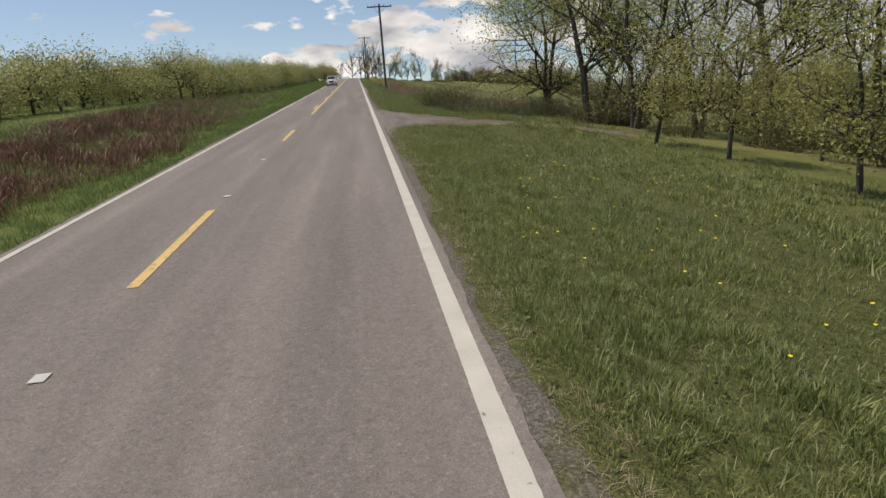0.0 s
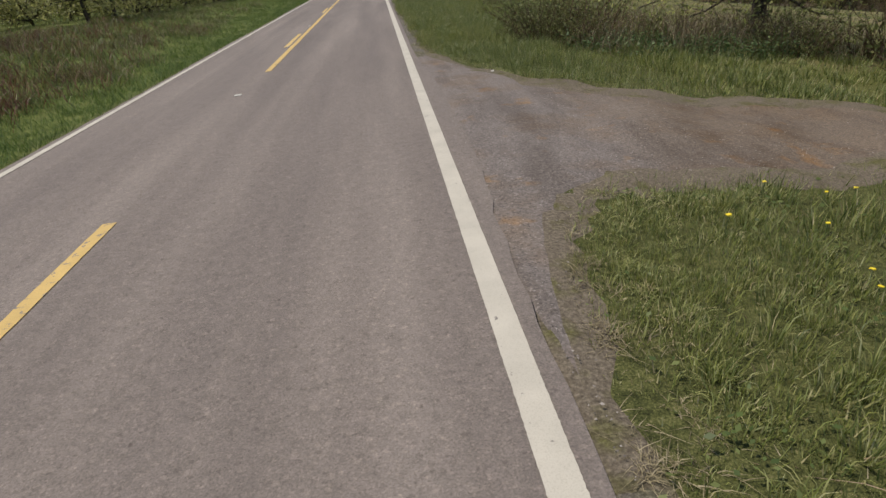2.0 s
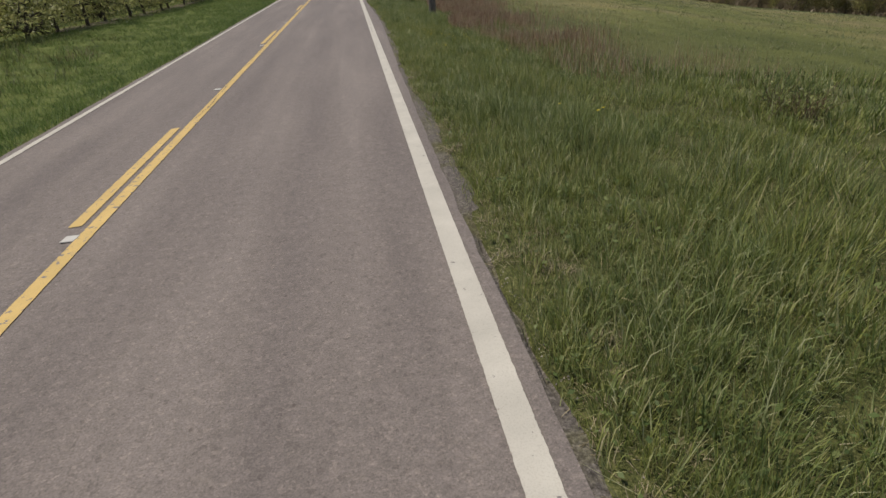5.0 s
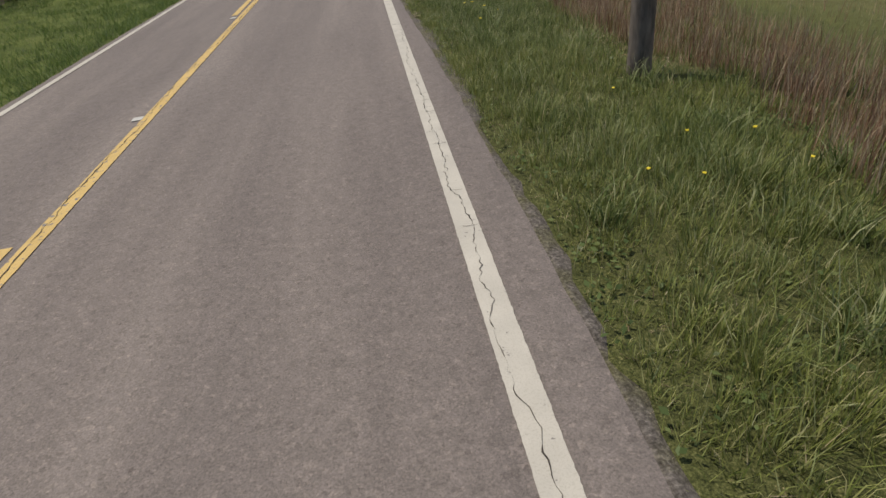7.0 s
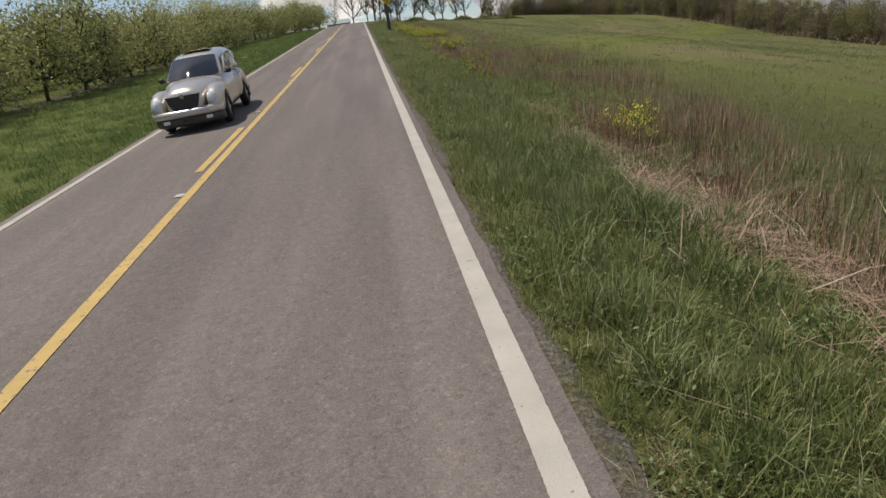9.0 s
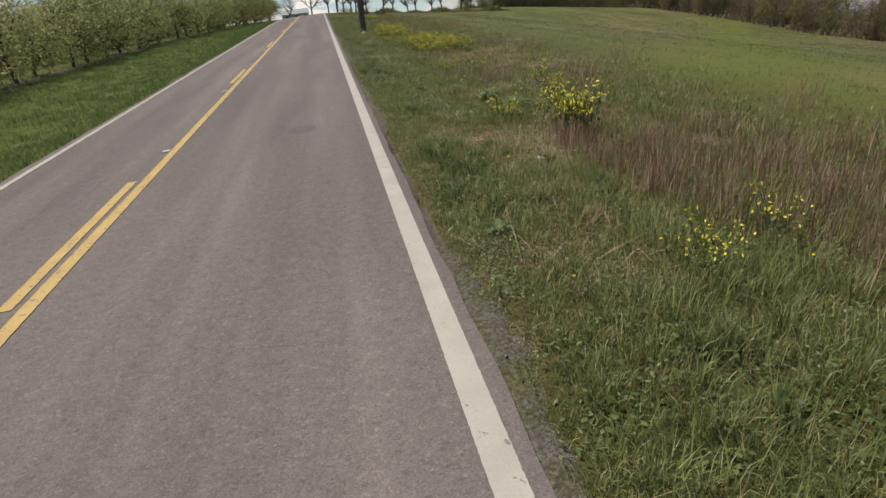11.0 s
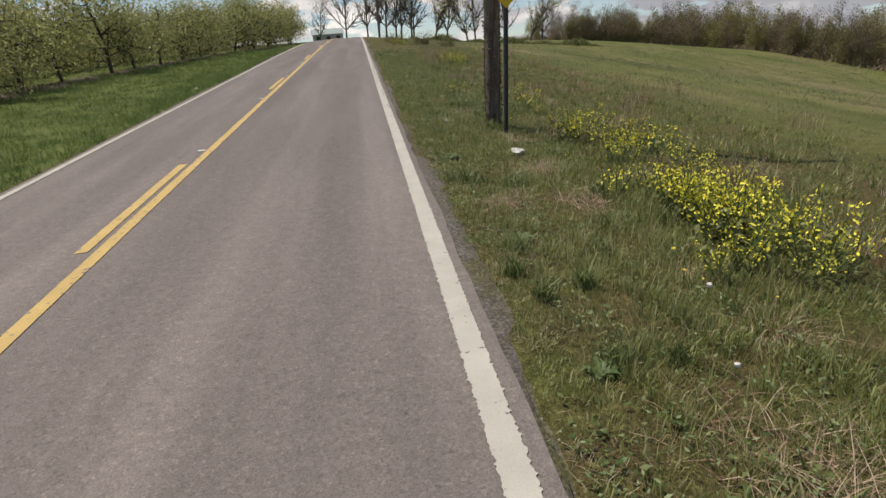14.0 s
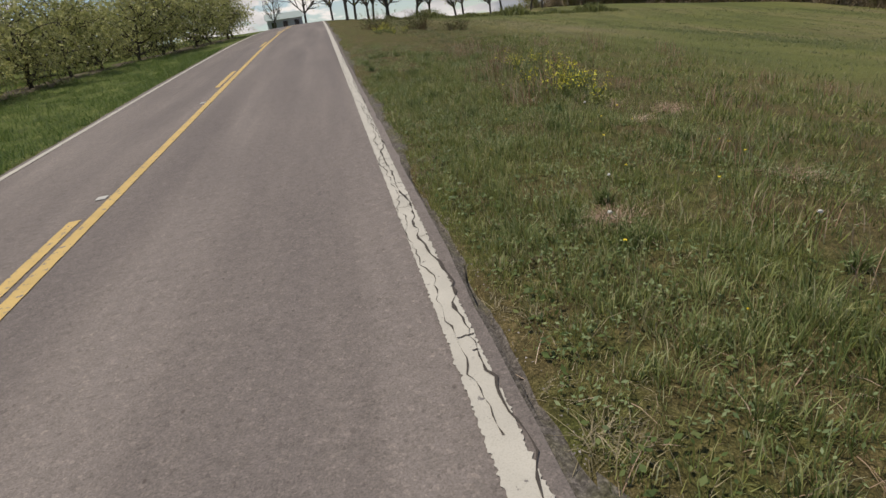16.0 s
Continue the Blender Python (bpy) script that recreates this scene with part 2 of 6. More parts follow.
def earth_mat():
    m = Mat("worn_brown_earth", 0.95, spec=0.15)
    c = m.ramp(m.noise(38, 5, 0.75), (0.3, (0.060, 0.050, 0.038)), (0.5, (0.138, 0.116, 0.088)), (0.72, (0.26, 0.225, 0.175)))
    moss = m.ramp(m.noise(3.0, 5, 0.65), (0.48, (1, 1, 1)), (0.66, (0.70, 0.80, 0.42)))
    return m.color(m.blend(1.0, c, moss, "MULTIPLY")).bump(m.noise(50, 4, 0.7), 0.9, 0.012).m


def stone_mat():
    m = Mat("loose_stone", 0.9)
    m.color(m.ramp(m.island(), (0.0, (0.09, 0.08, 0.075)), (0.6, (0.21, 0.19, 0.175)), (1.0, (0.38, 0.35, 0.32))))
    return m.m


def blade_mat(name, dark, mid, light, dry, dryness=0.75, share=0.3, patch=1.6, swath=False):
    m = Mat(name, 0.50, spec=0.35)
    f = m.calc("ADD", m.calc("MULTIPLY", m.island(), 0.62), m.calc("MULTIPLY", m.noise(patch, 4, 0.7), 0.60))
    c = m.ramp(f, (0.30, dark), (0.52, mid), (dryness, light), (min(dryness + 0.12, 1.0), dry))
    if swath:
        c = m.blend(m.calc("MULTIPLY", m.swath(), 0.70), c, (0.245, 0.272, 0.072))
    return m.color(c).thin(share, c).m


def leaf_mat(name, dark, mid, light, share=0.35, own=0.3):
    m = Mat(name, 0.5, spec=0.3)
    f = m.calc("ADD", m.calc("MULTIPLY", m.island(), 1 - own), m.calc("MULTIPLY", m.chance(), own))
    c = m.ramp(f, (0.1, dark), (0.5, mid), (0.92, light))
    return m.color(c).thin(share, c).m


def bark_mat(name, dark, light, scale=9.0):
    m = Mat(name, 0.95, spec=0.15).local()
    f = m.noise(scale, 5, 0.65, m.stretch(1, 1, 0.22))
    c = m.ramp(f, (0.32, dark), (0.68, light))
    return m.color(c).bump(f, 0.8, 0.03).m


def plain(name, col, rough=0.6, metal=0.0, vary=0.12, scale=8.0):
    m = Mat(name, rough, metal).local()
    c = m.ramp(m.noise(scale, 5, 0.6), (0.3, v3(col, 1 - vary)), (0.7, v3(col, 1 + vary)))
    return m.color(c).m


ASPHALT = asphalt_mat()
WHITE = paint_mat("white_road_paint", (0.50, 0.475, 0.41), 0.355)
YELLOW = paint_mat("yellow_road_paint", (0.58, 0.41, 0.15), 0.41)
SHOULDER = shoulder_mat()
EARTH = earth_mat()
CRACK = plain("crack_shadow", (0.060, 0.050, 0.042), 0.95)
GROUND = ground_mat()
GRAVEL = gravel_mat()
STONE = stone_mat()
GREEN = blade_mat("verge_grass", (0.098, 0.130, 0.030), (0.196, 0.232, 0.058), (0.325, 0.346, 0.108), (0.46, 0.42, 0.22), 0.80, 0.3, 1.3)
LUSH = blade_mat("lush_grass", (0.064, 0.096, 0.028), (0.136, 0.182, 0.052), (0.285, 0.330, 0.125), (0.45, 0.45, 0.25), 0.77)
MIXED = blade_mat("mixed_field_grass", (0.145, 0.180, 0.060), (0.265, 0.300, 0.104), (0.405, 0.410, 0.175), (0.54, 0.46, 0.28), 0.79, 0.3, 1.1)
FIELD = blade_mat("hill_field_grass", (0.142, 0.174, 0.074), (0.200, 0.228, 0.100), (0.275, 0.284, 0.138), (0.38, 0.34, 0.205), 0.76, 0.3, 0.22, swath=True)
MOWN = blade_mat("mown_grass", (0.062, 0.106, 0.026), (0.120, 0.188, 0.046), (0.200, 0.272, 0.080), (0.31, 0.33, 0.14), 0.84)
WEED = leaf_mat("low_weed_leaves", (0.060, 0.095, 0.028), (0.120, 0.170, 0.050), (0.230, 0.260, 0.095))
WEED_PALE = leaf_mat("pale_weed_leaves", (0.110, 0.165, 0.070), (0.200, 0.270, 0.115), (0.330, 0.390, 0.190))
THATCH = blade_mat("dead_thatch", (0.10, 0.070, 0.040), (0.20, 0.150, 0.085), (0.34, 0.27, 0.165), (0.46, 0.39, 0.27), 0.78, 0.1, 2.5)
SEDGE = blade_mat("dead_red_sedge", (0.150, 0.080, 0.046), (0.300, 0.175, 0.108), (0.450, 0.305, 0.200), (0.580, 0.450, 0.310), 0.70, 0.2)
STRAW = blade_mat("bleached_straw", (0.220, 0.135, 0.088), (0.385, 0.262, 0.178), (0.530, 0.395, 0.285), (0.62, 0.50, 0.38), 0.8, 0.15)
STRAW_DULL = blade_mat("dull_dead_grass", (0.110, 0.092, 0.050), (0.200, 0.168, 0.094), (0.310, 0.262, 0.155), (0.42, 0.36, 0.23), 0.8, 0.15)
BRIAR = blade_mat("red_briar_stems", (0.080, 0.034, 0.026), (0.165, 0.064, 0.048), (0.255, 0.115, 0.080), (0.300, 0.200, 0.110), 0.8, 0.1)
LEAF_TREE = leaf_mat("young_tree_leaves", (0.250, 0.285, 0.078), (0.410, 0.435, 0.132), (0.570, 0.570, 0.220), 0.5)
LEAF_ORCHARD = leaf_mat("orchard_leaves", (0.240, 0.262, 0.092), (0.385, 0.392, 0.150), (0.540, 0.515, 0.250), 0.45)
LEAF_SAPLING = leaf_mat("sapling_leaves", (0.240, 0.240, 0.080), (0.390, 0.375, 0.130), (0.520, 0.480, 0.200), 0.5)
LEAF_BUSH = leaf_mat("bush_leaves", (0.085, 0.100, 0.036), (0.180, 0.200, 0.068), (0.340, 0.355, 0.125), 0.32)
LEAF_WOOD = leaf_mat("woodland_leaves", (0.140, 0.125, 0.058), (0.225, 0.208, 0.084), (0.370, 0.355, 0.118), 0.35, 0.6)
TWIG_WOOD = leaf_mat("budding_twigs", (0.150, 0.114, 0.074), (0.210, 0.163, 0.104), (0.285, 0.232, 0.138), 0.3, 0.6)
LEAF_DOCK = leaf_mat("dock_leaves", (0.060, 0.105, 0.035), (0.110, 0.170, 0.060), (0.200, 0.260, 0.110), 0.3)
BLOSSOM = plain("apple_blossom", (0.72, 0.66, 0.60), 0.6)
PETAL = plain("yellow_petals", (0.80, 0.62, 0.03), 0.6)
RAPE = plain("mustard_petals", (0.80, 0.72, 0.06), 0.6)
PUFF = plain("seed_head_down", (0.62, 0.60, 0.55), 0.9)
STEM = plain("green_stem", (0.10, 0.15, 0.05), 0.6)
BARK = bark_mat("grey_brown_bark", (0.045, 0.037, 0.030), (0.135, 0.112, 0.090))
BARK_ORCHARD = bark_mat("orchard_bark", (0.040, 0.034, 0.026), (0.125, 0.108, 0.086))
BARK_WOOD = bark_mat("woodland_bark", (0.060, 0.050, 0.040), (0.140, 0.118, 0.096))
CANE = bark_mat("brown_bramble_cane", (0.085, 0.055, 0.036), (0.200, 0.140, 0.092))
POLEWOOD = bark_mat("weathered_pole_wood", (0.085, 0.072, 0.061), (0.230, 0.196, 0.165), 14)
GALV = plain("weathered_steel", (0.10, 0.10, 0.11), 0.55, 0.6)
BARK_PALE = bark_mat("bare_grey_bark", (0.075, 0.064, 0.054), (0.170, 0.148, 0.125))
PORCELAIN = plain("porcelain_insulator", (0.35, 0.33, 0.30), 0.3)
SIGNFACE = plain("yellow_sign_sheeting", (0.72, 0.48, 0.02), 0.45, vary=0.05)
BLACK = plain("black_plastic", (0.02, 0.02, 0.021), 0.5)
MARKER = plain("scuffed_marker", (0.46, 0.45, 0.41), 0.7)
LITTER = plain("crumpled_white_plastic", (0.56, 0.54, 0.50), 0.5)
CARD = plain("red_wrapper", (0.45, 0.05, 0.05), 0.5)

# ---- lie of the land ----
LEFT_EDGE, RIGHT_EDGE = -5.28, 0.20
XS = np.array([-1500, -300, -60, -20, -12, -8, -6, LEFT_EDGE - 0.05, LEFT_EDGE + 0.3, -2.9, RIGHT_EDGE - 0.12, RIGHT_EDGE + 0.05, 0.7, 1.5, 2.5, 4, 6, 10, 14, 30, 60, 100, 130, 170, 300, 1500.0])
ZS = np.array([-12, -1.5, 0.3, -0.10, -0.16, -0.22, -0.20, -0.125, -0.25, -0.25, -0.25, -0.025, -0.05, -0.10, -0.19, -0.38, -0.62, -1.05, -1.58, -4.2, -8.3, -15.0, -22.6, -34.0, -60.0, -220.0])


def crest(y):
    d = np.clip(np.asarray(y, float) - 140.0, 0, None)
    return -np.where(d < 70, d * d / 2600.0, 70 * 70 / 2600.0 + (d - 70) * 0.054)


def lumps(x, y):
    near = np.clip((np.abs(np.asarray(x, float) + 2.5) - 3.1) / 1.5, 0, 1)
    return near * (0.035 * np.sin(x * 1.7 + y * 0.9) * np.sin(y * 1.3 - x * 0.6) + 0.02 * np.sin(x * 4.1 - y * 2.3))


def land(x, y):
    x, y = np.asarray(x, float), np.asarray(y, float)
    out = np.clip((x - 15) / 60.0, 0, 1)
    # the lawn swells before it drops to the driveway
    swell = 0.33 * np.exp(-((y - 11.0 + 0.08 * np.clip(x - 4, 0, None) ** 2) / 1.3) ** 2) * np.clip((x - 2.6) / 2.5, 0, 1) * np.clip((8.6 - x) / 2.4, 0, 1)
    # low bank under the start of the orchard, levelling out as the road climbs
    rise = np.clip((-6.4 - x) / 5.0, 0, 1)
    bank = np.interp(y, (30, 46, 60, 76), (0.70, 0.45, 0.22, 0.0)) * rise * rise * (3 - 2 * rise)
    return swell + bank + np.interp(x, XS, ZS) + crest(y) * (1 - 0.8 * out * np.clip((250 - y) / 60.0, 0, 1)) + out * (0.032 * np.clip(y - 175, -45, 10) + 1.5 * np.clip((112 - y) / 40.0, 0, 1)) + np.clip((x - 12) / 20.0, 0, 1) * 1.9 * np.clip((y - 150) / 40.0, 0, 1) + lumps(x, y)


def level(x, y):
    return float(land(x, y))


def road_z(x, y):
    """The carriageway: flat on the near lane, falling off beyond the crown."""
    x = np.asarray(x, float)
    return np.where(x < -2.9, (x + 2.9) * 0.041, 0.0) + crest(y)


# ---- mesh helpers ----


def mesh_ob(name, verts, faces, mat, smooth=False):
    me = bpy.data.meshes.new(name)
    me.from_pydata([tuple(v) for v in verts], [], faces)
    for mt in (mat if isinstance(mat, (list, tuple)) else [mat]):
        me.materials.append(mt)
    if smooth:
        me.polygons.foreach_set("use_smooth", [True] * len(me.polygons))
    me.update()
    return new(name, me)


def under(child, parent):
    child.parent = parent
    return child


def part(name, bm, mat, parent, label="", smooth=False):
    me = bpy.data.meshes.new(name)
    bm.to_mesh(me)
    bm.free()
    me.materials.append(mat)
    if smooth:
        me.polygons.foreach_set("use_smooth", [True] * len(me.polygons))
    ob = new(name, me)
    ob.parent = parent
    if label:
        tagged(ob, label)
    return ob


def share(name, me, parent):
    ob = new(name, me)
    ob.parent = parent
    return ob


def grid_ob(name, xs, ys, zf, mat):
    X, Y = np.meshgrid(np.array(xs, float), np.array(ys, float))
    Z = zf(X, Y)
    V = np.stack([X, Y, Z], -1).reshape(-1, 3)
    nx, ny = len(xs), len(ys)
    F = [(j * nx + i, j * nx + i + 1, (j + 1) * nx + i + 1, (j + 1) * nx + i) for j in range(ny - 1) for i in range(nx - 1)]
    return mesh_ob(name, V.tolist(), F, mat, True)


def fast_mesh(name, V, quads, tris, mat):
    """A mesh from arrays: V (n,3), quads (q,4), tris (t,3)."""
    me = bpy.data.meshes.new(name)
    me.vertices.add(len(V))
    me.vertices.foreach_set("co", np.asarray(V, np.float32).ravel())
    quads, tris = np.asarray(quads, np.int32).reshape(-1, 4), np.asarray(tris, np.int32).reshape(-1, 3)
    me.loops.add(quads.size + tris.size)
    me.loops.foreach_set("vertex_index", np.concatenate([quads.ravel(), tris.ravel()]))
    me.polygons.add(len(quads) + len(tris))
    start = np.concatenate([np.arange(len(quads)) * 4, quads.size + np.arange(len(tris)) * 3])
    me.polygons.foreach_set("loop_start", start.astype(np.int32))
    me.update(calc_edges=True)
    for mt in (mat if isinstance(mat, (list, tuple)) else [mat]):
        me.materials.append(mt)
    return me


def ribbon(name, xc, width, y0, y1, mat, parent, lift=0.006, rag=0.0014, step=0.06, seed=1, label=""):
    """A painted stripe with slightly ragged edges."""
    rng = np.random.RandomState(seed)
    ys = np.arange(y0, y1 + step * 0.5, step)
    l = xc - width / 2 + rng.normal(0, rag, len(ys))
    r = xc + width / 2 + rng.normal(0, rag, len(ys))
    V = np.concatenate([np.stack([l, ys, road_z(l, ys) + lift], 1), np.stack([r, ys, road_z(r, ys) + lift], 1)])
    n = len(ys)
    i = np.arange(n - 1)
    me = fast_mesh(name, V, np.stack([i, i + n, i + n + 1, i + 1], 1), [], mat)
    ob = share(name, me, parent)
    if label:
        tagged(ob, label)
    return ob

# ---- ground, road and driveway ----
gx = sorted(set(list(np.concatenate([np.array([-1500, -600, -300, -150, -90]), np.arange(-60, -12, 3.0), np.arange(-12, LEFT_EDGE, 0.5), np.array([LEFT_EDGE - 0.05, LEFT_EDGE + 0.3, -2.9, RIGHT_EDGE - 0.12, RIGHT_EDGE + 0.05]), np.arange(0.5, 10, 0.4), np.arange(10, 30, 1.5), np.arange(30, 110, 6.0), np.array([130, 160, 220, 400, 800, 1500])]).round(3))))
gy = list(np.concatenate([np.array([-120, -70, -40, -25]), np.arange(-15, 140, 0.8), np.arange(140, 220, 3.0), np.arange(220, 420, 20.0), np.array([500, 800, 1500, 2500])]))
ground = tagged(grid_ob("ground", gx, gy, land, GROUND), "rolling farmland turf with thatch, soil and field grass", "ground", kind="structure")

ROAD_END = 230


rng = np.random.RandomState(4)
ry_ = np.arange(-60, ROAD_END, 0.25)
edge_r = RIGHT_EDGE - 0.03 + 0.008 * np.sin(ry_ * 0.31) + 0.005 * np.sin(ry_ * 1.9) + rng.normal(0, 0.007, len(ry_))
edge_r += 0.16 * np.exp(-((ry_ - 15.5) / 3.6) ** 4) + 0.20 * np.exp(-((ry_ - 52) / 8.0) ** 2) - 0.02 / (1 + np.exp(-(ry_ - 80) / 2.0))
edge_l = LEFT_EDGE + 0.03 * np.sin(ry_ * 0.4) + rng.normal(0, 0.012, len(ry_))
cols = []
for k, fx in enumerate((0.0, 0.0, 0.22, 0.445, 0.7, 1.0, 1.0)):
    x = edge_l + (edge_r - edge_l) * fx
    if k == 3:
        x = np.full(len(ry_), -2.9)
    z = road_z(x, ry_)
    if k in (0, 6):
        z = z - 0.12
    cols.append(np.stack([x, ry_, z], 1))
n = len(ry_)
i = np.arange(n - 1)
quads = np.concatenate([np.stack([k * n + i, (k + 1) * n + i, (k + 1) * n + i + 1, k * n + i + 1], 1) for k in range(6)])
road = share("road", fast_mesh("road", np.concatenate(cols), quads, [], ASPHALT), None)
road.data.polygons.foreach_set("use_smooth", [False] * len(road.data.polygons))
tagged(road, "grey worn asphalt two-lane country road", "road", kind="structure")

ribbon("edge_line", 0.0, 0.15, -60, 96, WHITE, road, rag=0.0012, step=0.018, seed=11, label="white edge line")
ribbon("edge_line", 0.0, 0.148, 96, 200, WHITE, road, rag=0.0050, step=0.014, seed=14, label="chipped and cracked white edge line")
ribbon("edge_line", -5.10, 0.11, -60, 200, WHITE, road, seed=12, label="thin white edge line")
ribbon("centre_line", -2.86, 0.12, 20.3, 200, YELLOW, road, seed=13, label="solid yellow centre line")
for k in range(-3, 17):
    xd = -2.93 if k < 2 else -3.045
    y0 = 12.19 * k - (2.63 if k < 2 else 0.0)
    ribbon("lane_dash", xd, 0.12, y0 - 0.1, y0 + 3.15, YELLOW, road, seed=20 + k, label="worn yellow dash")


def wander(y0, y1, x0, step, amp, seed):
    rr = np.random.RandomState(seed)
    ys = np.arange(y0, y1, step)
    w = 0.0
    walk_x = []
    for s in rr.normal(0, amp, len(ys)):
        w = w * 0.93 + s
        walk_x.append(w)
    xs = x0 + np.clip(np.array(walk_x), -0.05, 0.05)
    return xs, ys, rr


def crack(y0, y1, x0, width, seed, step=0.06, amp=0.009, parent=road):
    xs, ys, rr = wander(y0, y1, x0, step, amp, seed)
    xs = xs + rr.normal(0, 0.0035, len(ys))
    w = width * np.clip(rr.normal(0.65, 0.5, len(ys)), 0.10, 2.0) / 2
    V = np.concatenate([np.stack([xs - w, ys, road_z(xs, ys) + 0.009], 1), np.stack([xs + w, ys, road_z(xs, ys) + 0.009], 1)])
    n = len(ys)
    i = np.arange(n - 1)
    return share("crack", fast_mesh("crack", V, np.stack([i, i + n, i + n + 1, i + 1], 1), [], CRACK), parent)


crack(48.6, 57.5, 0.005, 0.0050, 3, step=0.035)
crack(45.0, 46.2, -0.03, 0.004, 4)
crack(116.5, 140.0, 0.050, 0.016, 6, amp=0.014)
crack(121.0, 136.0, -0.02, 0.008, 7, amp=0.014)
crack(8.0, 8.45, 0.01, 0.016, 8, step=0.03, amp=0.005)
crack(6.6, 6.75, -0.01, 0.014, 9, step=0.03, amp=0.005)
crack(58, 66, -2.83, 0.010, 31)
crack(40, 58, -2.90, 0.008, 32)


def cross_crack(y, x0, x1, width, seed):
    rr = np.random.RandomState(seed)
    xs = np.linspace(x0, x1, 14)
    ys = y + np.cumsum(rr.normal(0, 0.0022, 14))
    V = np.concatenate([np.stack([xs, ys - width / 2, road_z(xs, ys) + 0.010], 1), np.stack([xs, ys + width / 2, road_z(xs, ys) + 0.010], 1)])
    i = np.arange(13)
    return share("crack", fast_mesh("crack", V, np.stack([i, i + 1, i + 15, i + 14], 1), [], CRACK), road)


rng = np.random.RandomState(8)
for y in list(rng.uniform(44, 62, 14)) + list(rng.uniform(117, 138, 22)) + list(rng.uniform(-4, 110, 9)):
    cross_crack(y, rng.uniform(-0.075, 0.03), rng.uniform(0.05, 0.09), rng.uniform(0.003, 0.006) * (1.6 if y > 114 else 1.0), int(y * 10) % 1000)


def plate(name, x, y, w, d, h, mat, parent, turn=0.0, label=""):
    bm = bmesh.new()
    bmesh.ops.create_cube(bm, size=1, matrix=Matrix.Translation((x, y, float(road_z(x, y)) + h / 2 + 0.004)) @ Matrix.Rotation(turn, 4, "Z") @ Matrix.Diagonal((w, d, h, 1)))
    bmesh.ops.bevel(bm, geom=bm.edges[:], offset=h * 0.35, segments=1, affect="EDGES")
    return part(name, bm, mat, parent, label)


for k, y in enumerate((-4.45, 1.5, 5.65, 18.0, 24.4, 30.1, 36.2, 42.3, 48.2, 54.5, 60.5, 66.0, 71.9, 78.0, 83.9, 90.0, 96.0, 102.0, 107.7, 113.7, 119.7, 125.7, 131.7)):
    plate("pavement_marker", (-2.92 if y < 15 else -2.99) + 0.02 * math.sin(k * 2.3), y, 0.11, 0.12, 0.008, MARKER, road, 0.1 * math.sin(k * 5.1), "scuffed white pavement marker")

# oval patch left in the lane
bm = bmesh.new()
ring = [bm.verts.new((-1.0 + 0.215 * math.cos(a) * (1 + 0.05 * math.sin(3 * a)), 90.15 + 0.27 * math.sin(a), 0.003)) for a in np.linspace(0, 2 * math.pi, 28, endpoint=False)]
bm.faces.new(ring)
part("asphalt_patch", bm, plain("patch_tar", (0.125, 0.113, 0.107), 0.9, scale=30), road, "darker oval repair patch")

# strip of dirt and grit between asphalt and turf
ys = np.arange(-60, 200, 0.2)
rr = np.random.RandomState(41)
er = np.interp(ys, ry_, edge_r)
wid = 0.10 + 0.06 * np.sin(ys * 0.7) + 0.04 * np.sin(ys * 2.1 + 1) + rr.normal(0, 0.02, len(ys)) + 0.04 * np.exp(-((ys + 4) / 8.0) ** 2) + 0.13 * np.exp(-((ys - 23.5) / 3.5) ** 2)
mouth = np.where((ys > 9.6) & (ys < 20.4), 0.10, 0.0)
cols = [np.stack([er - 0.06, ys, crest(ys) - 0.03 - mouth], 1), np.stack([er + 0.02, ys, crest(ys) - 0.012 - mouth], 1), np.stack([er + 0.02 + wid * 0.6, ys, land(er + 0.02 + wid * 0.6, ys) + 0.016 - mouth], 1), np.stack([er + 0.04 + wid, ys, land(er + 0.04 + wid, ys) - 0.005 - mouth], 1)]
n = len(ys)
i = np.arange(n - 1)
tagged(share("shoulder", fast_mesh("shoulder", np.concatenate(cols), np.concatenate([np.stack([k * n + i, (k + 1) * n + i, (k + 1) * n + i + 1, k * n + i + 1], 1) for k in range(3)]), [], SHOULDER), None), "narrow gritty dirt shoulder beside the asphalt", "shoulder", kind="structure")

# gravel driveway: mouth at the road, then down to the right and back
dp = []
for s in np.linspace(0, 1, 64):
    x = 0.10 + 9.6 * s ** 2.0
    near = 12.5 - 3.4 * math.exp(-max(x - 0.25, 0) * 3.0) + 1.1 * min(max((x - 3.5) / 2.5, 0), 1) - 0.065 * max(x - 4.0, 0) ** 2.0
    far_ = 15.8 + 6.2 * math.exp(-max(x - 0.25, 0) * 0.80) - 0.12 * max(x - 5.0, 0) ** 2.0
    dp.append((x, near, far_))
V, F = [], []
K = 13
for x, a, b in dp:
    for k in range(K):
        y = a + (b - a) * k / (K - 1) + (0.07 * math.sin(x * 9 + k) if k in (0, K - 1) else 0)
        g = level(x, y)
        top = -0.012 if x < 0.7 else max(-0.012 - (x - 0.7) * 0.05, g + 0.030) if x < 1.6 else g + 0.030
        # the rim slopes down into the soil
        V.append((x, y, top if 1 < k < K - 2 else g + 0.6 * (top - g) if 0 < k < K - 1 else g - 0.03))
for j in range(len(dp) - 1):
    for k in range(K - 1):
        F.append((j * K + k, (j + 1) * K + k, (j + 1) * K + k + 1, j * K + k + 1))
driveway = tagged(mesh_ob("driveway", V, F, GRAVEL, True), "compacted grey gravel driveway with rusty stains", "driveway", kind="structure")
DX = np.array([p[0] for p in dp])
